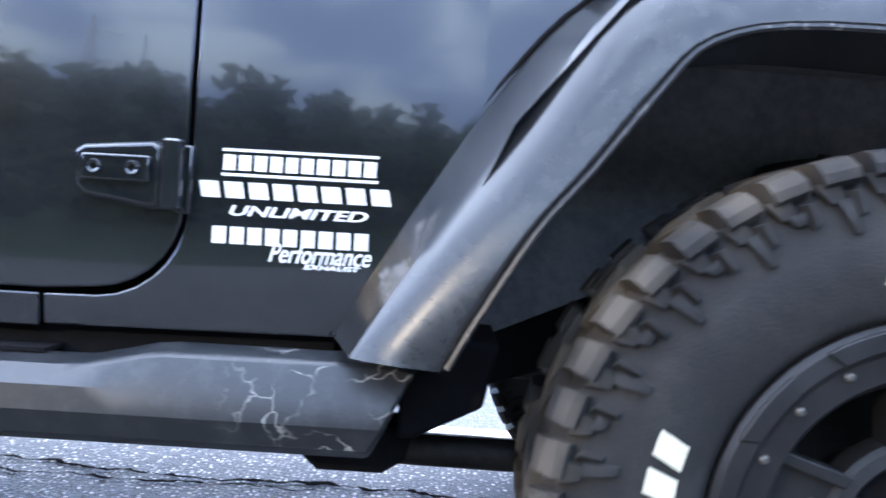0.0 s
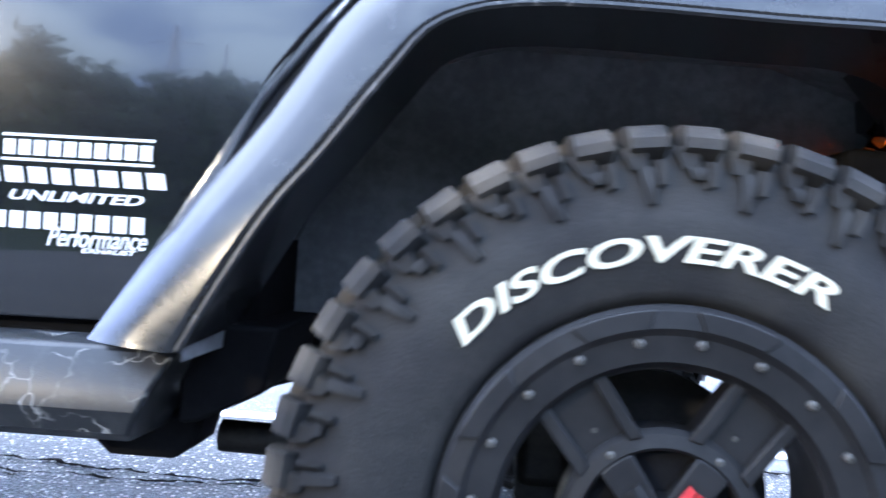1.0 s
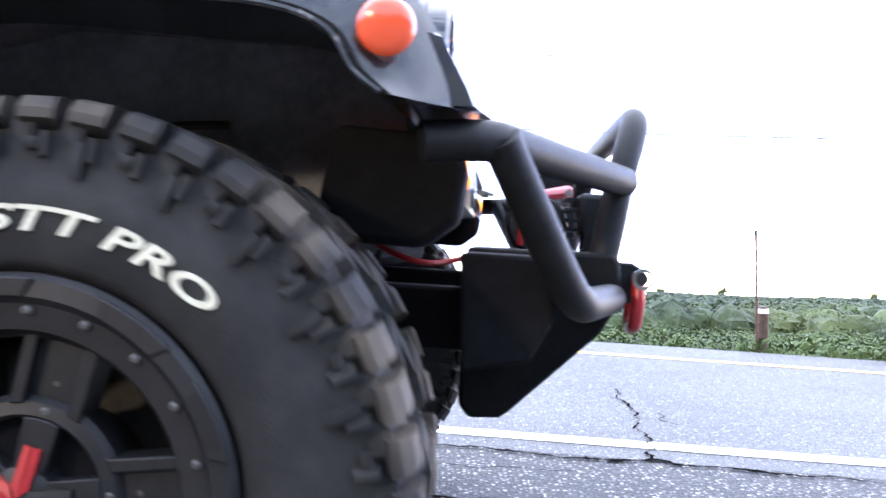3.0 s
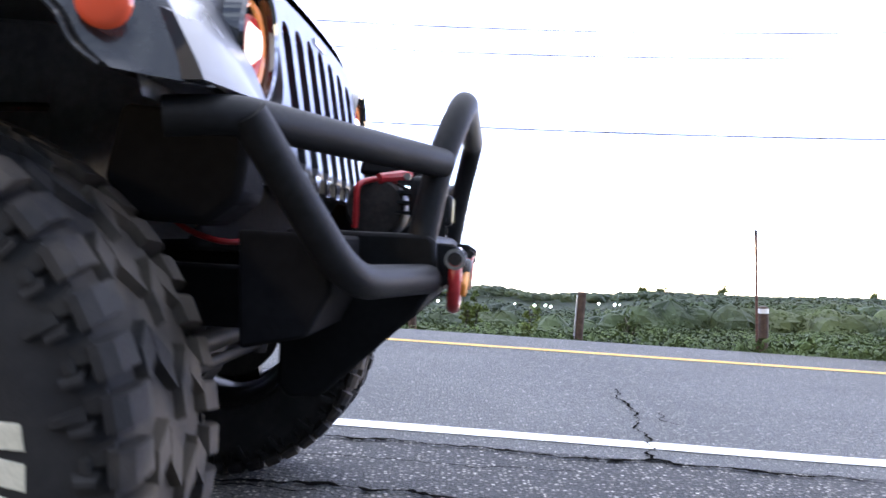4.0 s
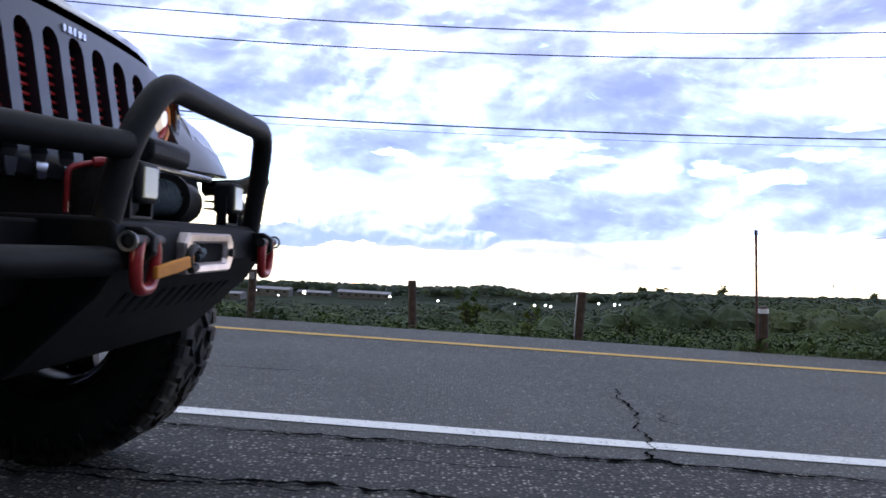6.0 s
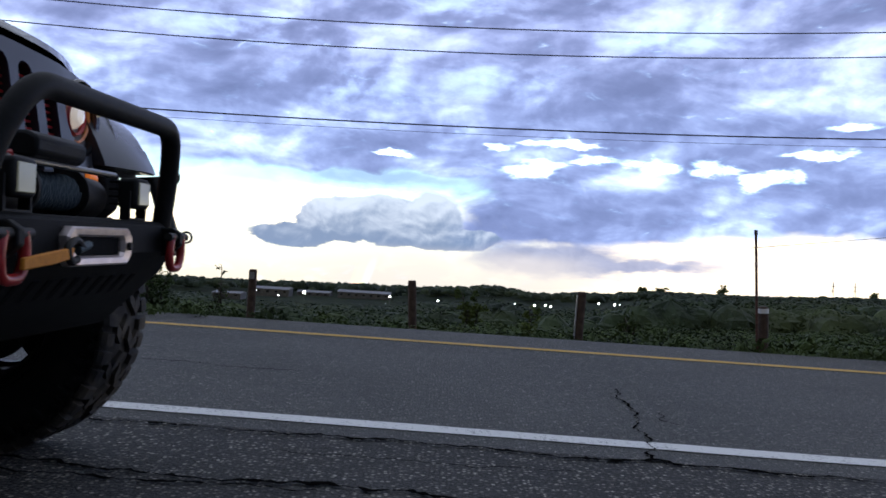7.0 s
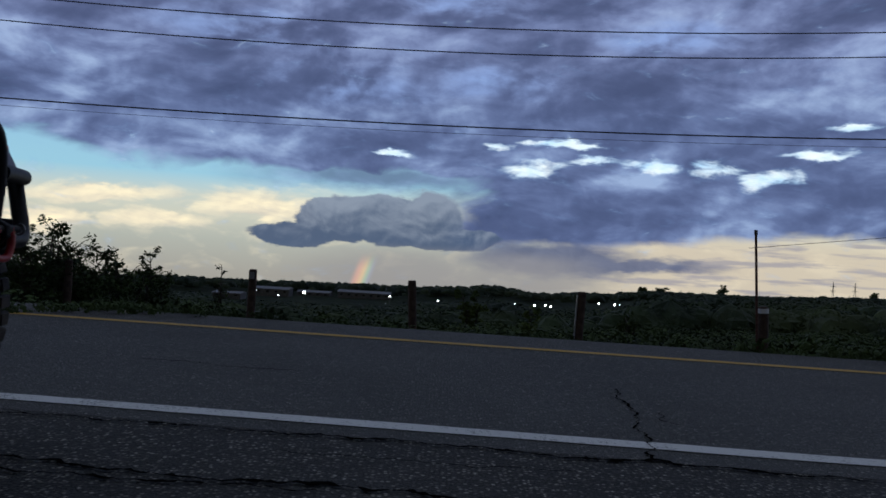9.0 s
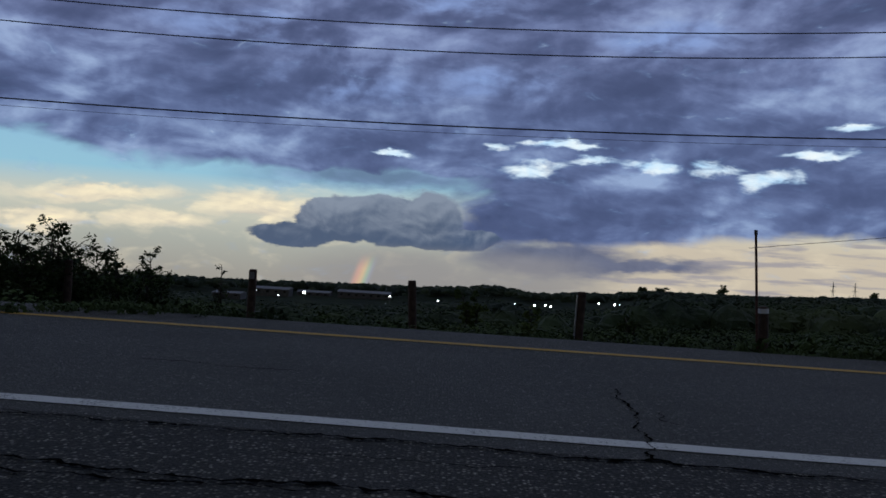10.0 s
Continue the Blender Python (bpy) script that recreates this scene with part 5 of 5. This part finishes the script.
# ---- chassis: rails, links, axle, shafts
for side in (-1, 1):
    part("frame_rail", Build().prism([(0.46, 0.56), (0.46, 0.66), (-0.3, 0.66), (-0.6, 0.56), (-3.5, 0.56), (-3.5, 0.45), (-0.6, 0.45), (-0.3, 0.55)], side * 0.38, side * 0.45), LINER, car, bevel=0.006)
    part("control_arm", Build().tube([(-0.05, side * 0.50, 0.385), (-0.62, side * 0.50, 0.392)], 0.026, 12), DARK_STEEL, car, "dark steel lower control arm")
    part("body_mount", Build().prism([(-0.74, 0.475), (-0.735, 0.425), (-0.71, 0.405), (-0.62, 0.405), (-0.59, 0.425), (-0.575, 0.475)], side * 0.62, side * 0.72), LINER, car, "black body mount under the sill", bevel=0.012)
    part("spring", Build().tube([(0.0 + 0.06 * math.cos(a * 0.5), side * 0.50 + 0.06 * math.sin(a * 0.5), 0.50 + 0.0045 * a) for a in range(0, 90)], 0.008, 6), DARK_STEEL, car, "dark coil spring")
    part("shock_absorber", Build().tube([(-0.10, side * 0.53, 0.46), (-0.12, side * 0.50, 0.70), (-0.125, side * 0.49, 0.83)], [0.028, 0.028, 0.016], 12), LINER, car, "dusty black shock absorber")
    part("brake_caliper", Build().box((-0.12, side * 0.755, 0.50), (0.07, 0.09, 0.15)), DARK_STEEL, car, bevel=0.015)
    part("hub_carrier", Build().tube([(0, side * 0.52, 0.427), (0, side * 0.74, 0.427)], [0.05, 0.07], 14), DARK_STEEL, car)
part("axle_tube", Build().tube([(0, -0.62, 0.427), (0, 0.62, 0.427)], 0.042, 16), DARK_STEEL, car, "dark steel front axle tube")
diff = Build().spin([(0.001, -0.13), (0.07, -0.12), (0.12, -0.07), (0.13, 0), (0.12, 0.07), (0.07, 0.12), (0.001, 0.13)], 24)
part("differential", diff, DARK_STEEL, car, "dark round differential housing", at=pose(0.01, 0.27, 0.42))
part("tie_rod", Build().tube([(0.13, -0.66, 0.40), (0.13, 0.66, 0.40)], 0.019, 12), DARK_STEEL, car, "grey steel tie rod")
part("track_bar", Build().tube([(0.10, -0.45, 0.42), (0.11, 0.10, 0.52), (0.12, 0.42, 0.60)], 0.019, 12), DARK_STEEL, car, "dark track bar")
for y in (-0.60, 0.60):
    part("tie_rod_end", Build().spin([(0.001, -0.03), (0.03, -0.026), (0.036, 0), (0.03, 0.026), (0.001, 0.03)], 16), DARK_STEEL, car, at=pose(0.13, y, 0.40, 90, 0, 0))
part("steering_damper", Build().tube([(0.15, -0.10, 0.46), (0.15, 0.30, 0.46)], 0.026, 14), DARK_STEEL, car)
part("rear_axle_tube", Build().tube([(-2.95, -0.62, 0.427), (-2.95, 0.62, 0.427)], 0.042, 16), DARK_STEEL, car)
part("engine_bay", Build().box((-0.06, 0, 0.88), (0.74, 0.90, 0.40)), LINER, car, bevel=0.02)
part("red_cable", Build().tube(curve_pts([(0.28, -0.56, 0.75), (0.34, -0.58, 0.715), (0.40, -0.58, 0.70), (0.45, -0.55, 0.71)], 5), 0.0045, 8), RED, car, "red cable below the lamp bucket")

# ---- grille with seven slots, headlamps, turn signals
def grille_x(z):
    return 0.445 - 0.20 * max(0.0, z - 0.86)


def grille():
    b = Build()
    bm = bmesh.new()
    W_, Z0, Z1 = 0.64, 0.80, 1.150
    outer = [(-W_, Z0 + 0.04), (-W_ + 0.05, Z0), (W_ - 0.05, Z0), (W_, Z0 + 0.04), (W_, Z1 - 0.10)] + [(W_ - 0.05 - 0.10 * k, Z1 - 0.035 + 0.011 * k - 0.001 * k * k) for k in range(0, 6)]
    outer += [(-x, z) for x, z in reversed(outer[5:])] + [(-W_, Z1 - 0.10)]
    loops = [outer]
    for k in range(7):
        c, zt, zb = (k - 3) * 0.106, 1.110 - 0.0018 * (k - 3) ** 2, 0.826
        w = 0.033
        loops.append([(c - w, zb + 0.02), (c - w * 0.6, zb), (c + w * 0.6, zb), (c + w, zb + 0.02), (c + w, zt - 0.03)] + [(c + w * math.cos(radians(a)), zt - 0.03 + 0.03 * math.sin(radians(a))) for a in (30, 60, 90, 120, 150)] + [(c - w, zt - 0.03)])
    for s in (-1, 1):
        loops.append([(s * 0.497 + 0.105 * math.cos(radians(a)), 1.005 + 0.105 * math.sin(radians(a))) for a in range(0, 360, 12)])
        loops.append([(s * 0.505 + 0.036 * math.cos(radians(a)), 0.838 + 0.036 * math.sin(radians(a))) for a in range(0, 360, 20)])
    edges = []
    for lp in loops:
        vs = [bm.verts.new((0, y, z)) for y, z in lp]
        edges += [bm.edges.new((vs[i], vs[(i + 1) % len(vs)])) for i in range(len(vs))]
    bmesh.ops.triangle_fill(bm, edges=edges, use_beauty=True, use_dissolve=False)
    inside = lambda y, z: any(math.hypot(y - s * 0.497, z - 1.005) < 0.104 or math.hypot(y - s * 0.505, z - 0.838) < 0.035 for s in (-1, 1)) or any(abs(y - (k - 3) * 0.106) < 0.031 and 0.829 < z < 1.10 for k in range(7))
    dead = [f for f in bm.faces if inside(f.calc_center_median().y, f.calc_center_median().z)]
    bmesh.ops.delete(bm, geom=dead, context="FACES_ONLY")
    idx = {}
    for v in bm.verts:
        idx[v] = len(b.v)
        x = grille_x(v.co.z) - 0.35 * max(0.0, abs(v.co.y) - 0.40) ** 1.5
        b.v += [(x, v.co.y, v.co.z), (x - 0.03, v.co.y, v.co.z)]
    for f in bm.faces:
        b.f.append(tuple(idx[v] for v in f.verts))
        b.f.append(tuple(idx[v] + 1 for v in reversed(f.verts)))
    for e in bm.edges:
        if len(e.link_faces) == 1:
            i, j = idx[e.verts[0]], idx[e.verts[1]]
            b.f.append((i, j, j + 1, i + 1))
    bm.free()
    return b


g = part("grille", grille(), GRILLE_PAINT, car, "dark grey front grille with seven upright slots", smooth=25)
part("radiator", Build().box((0.33, 0, 0.97), (0.02, 0.80, 0.30)), LINER, car)
for k in range(7):
    b = Build()
    for j in range(11):
        z = 0.885 + j * 0.0185
        b.box((grille_x(z) - 0.030, (k - 3) * 0.106, z), (0.016, 0.066, 0.006))
    part("grille_insert", b, RED, car, "dark mesh insert with red ribs", smooth=0)
    part("slot_bezel", Build().prism([((k - 3) * 0.106 - 0.022, 0.828), ((k - 3) * 0.106 + 0.022, 0.828), ((k - 3) * 0.106 + 0.014, 0.795), ((k - 3) * 0.106 - 0.014, 0.795)], 0.449, 0.453, "x"), CHROME if abs(k - 3) < 3 else GRILLE_PAINT, car, "bright lower tooth of the grille")
bar = Build().box((grille_x(1.125) + 0.002, 0, 1.122), (0.006, 0.012, 0.018))
for y, w_ in ((-0.045, 0.012), (-0.022, 0.016), (0.022, 0.016), (0.043, 0.012)):
    bar.box((grille_x(1.122) + 0.002, y, 1.121), (0.006, w_, 0.015))
part("maker_badge", bar, CHROME, car, "small bright badge of plain bars", bevel=0.001)

for s in (-1, 1):
    hx = grille_x(1.005) - 0.026
    face = pose(hx, s * 0.497, 1.005, 0, 0, 90)      # local -y looks ahead
    body = Build().spin([(0.106, 0.04), (0.106, -0.016), (0.100, -0.022), (0.090, -0.018), (0.088, 0.0)], 40)
    h = part("headlamp", body, LENS_DARK, car, "round dark headlamp with a lit halo ring", at=face)
    part("bowl", Build().spin([(0.090, 0.0), (0.075, 0.03), (0.001, 0.04)], 32), LENS_DARK, h)
    part("halo_ring", Build().spin([(0.063, -0.004), (0.068, -0.008), (0.073, -0.004), (0.068, 0.003)], 36, closed=True), HALO, h, "orange lit halo ring")
    part("projector", Build().spin([(0.001, -0.020), (0.022, -0.016), (0.036, 0.0), (0.040, 0.02)], 24), HEAD_ON, h, "lit white projector lens", at=pose(0, 0, 0.006))
    part("red_bezel", Build().spin([(0.041, -0.002), (0.047, -0.008), (0.052, 0.0), (0.047, 0.01)], 32, closed=True), RED, h, "red bezel")
    t = part("turn_signal", Build().spin([(0.001, -0.013), (0.014, -0.012), (0.025, -0.006), (0.030, 0.006), (0.030, 0.02)], 24), AMBER_ON, car, "lit amber turn signal", at=pose(grille_x(0.842) - 0.004, s * 0.505, 0.838, 0, 0, 90))

# ---- the tubular bumper
CTR = 0.44
side_prof = [(0.45, 0.727), (0.686, 0.730), (0.698, 0.718), (0.704, 0.652), (0.672, 0.598), (0.532, 0.462), (0.518, 0.452), (0.468, 0.449), (0.45, 0.47)]
bp = part("bumper_plate", Build().prism(side_prof, -CTR, CTR), PLATE, car, "black powder-coated winch bumper plate", bevel=0.008)
for k in range(11):
    y = -0.32 + k * 0.058
    part("louvre", Build().prism([(y, -0.01), (y + 0.022, -0.01), (y + 0.05, 0.065), (y + 0.028, 0.065)], -0.002, 0.002, "z"), LINER, bp, "dark slanted slot", at=Matrix.Translation((0.6655, 0, 0.5915)) @ Matrix(((-0.742, 0, 0.670, 0), (0, 1, 0, 0), (-0.670, 0, -0.742, 0), (0, 0, 0, 1))) @ Matrix(((0, 1, 0, 0), (1, 0, 0, 0), (0, 0, -1, 0), (0, 0, 0, 1))))
for s in (-1, 1):
    part("bumper_wing", Build().prism([(0.45, 0.72), (0.575, 0.72), (0.58, 0.64), (0.55, 0.58), (0.46, 0.56)], s * CTR, s * 0.70), LINER, car, bevel=0.006)
    part("wing_tube", Build().tube(bent([(0.405, s * 0.860, 0.845), (0.484 if s < 0 else 0.528, s * 0.838, 0.854), (0.700, s * 0.410, 0.848)], 0.05, 6), 0.0245, 18), POWDER, car, "black bumper tube", smooth=60)
    part("lower_tube", Build().tube(bent([(0.494, s * 0.832, 0.856), (0.605, s * 0.708, 0.657), (0.688, s * 0.43, 0.657)], 0.07, 7), 0.0245, 18), POWDER, car, "black bent bumper tube", smooth=60)
    # shackle mount and D-ring
    part("shackle_tab", Build().prism([(0.698, 0.640), (0.696, 0.716), (0.725, 0.716), (0.748, 0.702), (0.748, 0.672), (0.725, 0.650)], s * 0.372, s * 0.397), POWDER, car, bevel=0.004)
    ring = bent([(0.732, s * 0.417, 0.696), (0.732, s * 0.427, 0.655), (0.730, s * 0.415, 0.611), (0.730, s * 0.355, 0.611), (0.732, s * 0.343, 0.655), (0.732, s * 0.353, 0.696)], 0.04, 6)
    sh = part("shackle", Build().tube(ring, 0.011, 12), RED, car, "red steel bow shackle", smooth=60)
    part("shackle_pin", Build().tube([(0.732, s * 0.33, 0.692), (0.732, s * 0.448, 0.692)], 0.011, 12), DARK_STEEL, sh, "dark shackle pin")
    part("pin_ring", Build().spin([(0.012, -0.0025), (0.017, -0.0025), (0.017, 0.0025), (0.012, 0.0025)], 18, closed=True), STEEL, sh, "pale pin eye", at=pose(0.732, s * 0.462, 0.692, 0, 0, 0))
    # LED pod on the bumper
    px, py, pz = 0.662, s * 0.272, 0.795
    pod = part("light_pod", Build().box((px, py, pz), (0.05, 0.085, 0.075)), POWDER, car, "small square black auxiliary lamp", bevel=0.010)
    part("pod_lens", Build().box((px + 0.026, py, pz), (0.004, 0.062, 0.056)), LED, pod, "yellowish lamp lens", bevel=0.003)
    part("pod_bracket", Build().prism([(py - 0.05, 0.725), (py + 0.05, 0.725), (py + 0.052, 0.80), (py + 0.044, 0.80), (py + 0.042, 0.735), (py - 0.042, 0.735), (py - 0.044, 0.80), (py - 0.052, 0.80)], px - 0.012, px + 0.012, "x"), POWDER, pod)
    for k in range(4):
        part("pod_fin", Build().box((px - 0.035, py, pz - 0.028 + k * 0.018), (0.024, 0.075, 0.005)), POWDER, pod)
hoop = bent([(0.672, -0.415, 0.715), (0.694, -0.400, 0.850), (0.726, -0.334, 0.966), (0.726, 0.334, 0.966), (0.700, 0.400, 0.850), (0.680, 0.410, 0.715)], 0.075, 8)
part("stinger_hoop", Build().tube(hoop, 0.0245, 20), POWDER, car, "black tubular hoop on the bumper", smooth=60)

# ---- winch, fairlead, hook
w = part("winch_drum", Build().spin([(0.001, -0.115), (0.058, -0.115), (0.058, -0.105), (0.034, -0.104), (0.034, 0.104), (0.058, 0.105), (0.058, 0.115), (0.001, 0.115)], 28), DARK_STEEL, car, "dark winch drum", at=pose(0.57, 0.0, 0.782))
part("winch_rope", Build().tube([(0.036 * math.cos(t * 0.5), -0.10 + 0.2 * t / 240, 0.036 * math.sin(t * 0.5)) for t in range(0, 240)], 0.0075, 6), ROPE, w, "blue-grey synthetic winch rope")
part("winch_motor", Build().spin([(0.001, -0.105), (0.050, -0.105), (0.056, -0.095), (0.056, 0.0), (0.001, 0.0)], 28), DARK_STEEL, car, "round grey winch motor", at=pose(0.57, -0.155, 0.775))
part("winch_gearbox", Build().spin([(0.001, 0.0), (0.048, 0.0), (0.051, 0.02), (0.048, 0.09), (0.03, 0.10), (0.001, 0.10)], 28), DARK_STEEL, car, "round dark winch gearbox", at=pose(0.57, 0.13, 0.776))
part("winch_tie_bar", Build().tube([(0.625, -0.24, 0.836), (0.625, 0.24, 0.836)], 0.007, 10), STEEL, car)
part("control_box", Build().prism([(0.52, 0.842), (0.63, 0.842), (0.645, 0.852), (0.645, 0.885), (0.62, 0.897), (0.53, 0.897)], -0.16, 0.05), POWDER, car, "black winch control box", bevel=0.008)
part("red_lever", Build().tube(bent([(0.54, -0.285, 0.735), (0.54, -0.285, 0.815), (0.56, -0.265, 0.825), (0.60, -0.235, 0.832)], 0.02, 4), 0.0055, 8), RED, car, "red winch clutch lever")
FL_Y, FL_Z = -0.014, 0.668


def octagon(w, h, cut, y0=FL_Y, z0=FL_Z):
    return [(y0 + sy_ * (w - (cut if k else 0)), z0 + sz_ * (h - (0 if k else cut))) for sy_, sz_, order in ((1, -1, (1, 0)), (1, 1, (0, 1)), (-1, 1, (1, 0)), (-1, -1, (0, 1))) for k in order]


fl = Build()
rim_out, rim_in = octagon(0.152, 0.041, 0.020), octagon(0.110, 0.020, 0.008)
fl.loft([[(0.700, y, z) for y, z in rim_out], [(0.717, y, z) for y, z in rim_out], [(0.722, FL_Y + (y - FL_Y) * 0.97, FL_Z + (z - FL_Z) * 0.90) for y, z in rim_out],
         [(0.720, FL_Y + (y - FL_Y) * 1.06, FL_Z + (z - FL_Z) * 1.25) for y, z in rim_in], [(0.712, y, z) for y, z in rim_in], [(0.700, y, z) for y, z in rim_in]], ring=True)
part("fairlead", fl, ALU, car, "pale metal hawse fairlead", smooth=30)
part("lever_grip", Build().tube([(0.575, -0.262, 0.828), (0.625, -0.215, 0.838)], [0.010, 0.014], 10), RED, car, "red lever grip")
part("fairlead_throat", Build().box((0.703, FL_Y, FL_Z), (0.008, 0.21, 0.036)), LINER, car)
for s in (-1, 1):
    part("fairlead_bolt", Build().spin([(0.001, -0.008), (0.008, -0.008), (0.010, 0.0)], 6), DARK_STEEL, car, at=pose(0.722, FL_Y + s * 0.130, FL_Z, 0, 0, 90))
part("rope_eye", Build().tube(curve_pts([(0.700, -0.07, 0.668), (0.730, -0.10, 0.672), (0.740, -0.14, 0.668), (0.742, -0.17, 0.662)], 5), 0.009, 8), ROPE, car, "grey rope end")
part("hook_strap", Build().prism([(-0.195, 0.668), (-0.26, 0.662), (-0.375, 0.650), (-0.376, 0.628), (-0.27, 0.636), (-0.20, 0.646)], 0.740, 0.750, "x"), ORANGE, car, "orange webbing strap on the hook", bevel=0.003)
part("winch_hook", Build().tube(curve_pts([(0.742, -0.15, 0.668), (0.745, -0.185, 0.682), (0.745, -0.215, 0.666), (0.745, -0.20, 0.640), (0.745, -0.175, 0.644)], 5), 0.008, 8), DARK_STEEL, car, "dark steel winch hook")


# ---------------------------------------------------------------- what moves
def motions():
    """The car rolls slowly backwards past the lens, its wheels turning with it."""
    rows = [(0.0, 0.567, 1.887, -1.1, 0.000, 0.05), (0.3, 0.496, 1.876, -1.8, 0.004, 0.22), (0.5, 0.445, 1.870, -2.3, 0.006, 0.32), (1.0, 0.309, 1.857, -3.6, 0.003, -0.08), (1.5, 0.142, 1.859, -3.65, -0.001, 0.0),
            (1.8, 0.036, 1.855, -3.60, -0.013, 0.12), (2.0, -0.037, 1.860, -3.55, -0.014, 0.05), (2.3, -0.146, 1.868, -3.45, -0.014, -0.22), (2.5, -0.217, 1.874, -3.40, -0.010, -0.36), (3.0, -0.386, 1.868, -3.45, -0.003, -0.14),
            (3.6, -0.568, 1.874, -3.40, 0.006, -0.05), (4.3, -0.770, 1.880, -3.40, 0.011, -0.02), (4.5, -0.827, 1.877, -3.40, 0.011, 0.0), (5.0, -0.956, 1.862, -3.30, 0.007, 0.17), (5.5, -1.080, 1.857, -3.10, 0.005, 0.25),
            (6.2, -1.250, 1.876, -3.12, 0.006, 0.25), (7.0, -1.449, 1.916, -3.22, 0.006, 0.2), (7.5, -1.579, 1.944, -3.40, 0.006, 0.05), (8.0, -1.701, 1.966, -3.45, 0.006, -0.05), (8.5, -1.820, 1.986, -3.55, 0.004, 0.0),
            (9.0, -1.945, 2.000, -3.6, 0.003, 0.0), (9.5, -2.115, 2.012, -3.7, 0.003, 0.0), (10.0, -2.27, 2.022, -3.8, 0.003, 0.0)]
    walk(car, [(t, pose(x, y, dz, 0, -pitch, yaw)) for t, x, y, yaw, dz, pitch in rows])
    for wheel, x0, side in ((wheel_fr, 0, -1), (wheel_fl, 0, 1), (wheel_rr, -2.95, -1), (wheel_rl, -2.95, 1)):
        out = []
        for t, x, *_ in rows:
            roll = -8.0 + math.degrees((x - 0.309) / 0.418)
            out.append((t, pose(x0, side * WHEEL_Y, WHEEL_Z, 0, roll if side < 0 else -roll, 0 if side < 0 else 180)))
        walk(wheel, out)


motions()
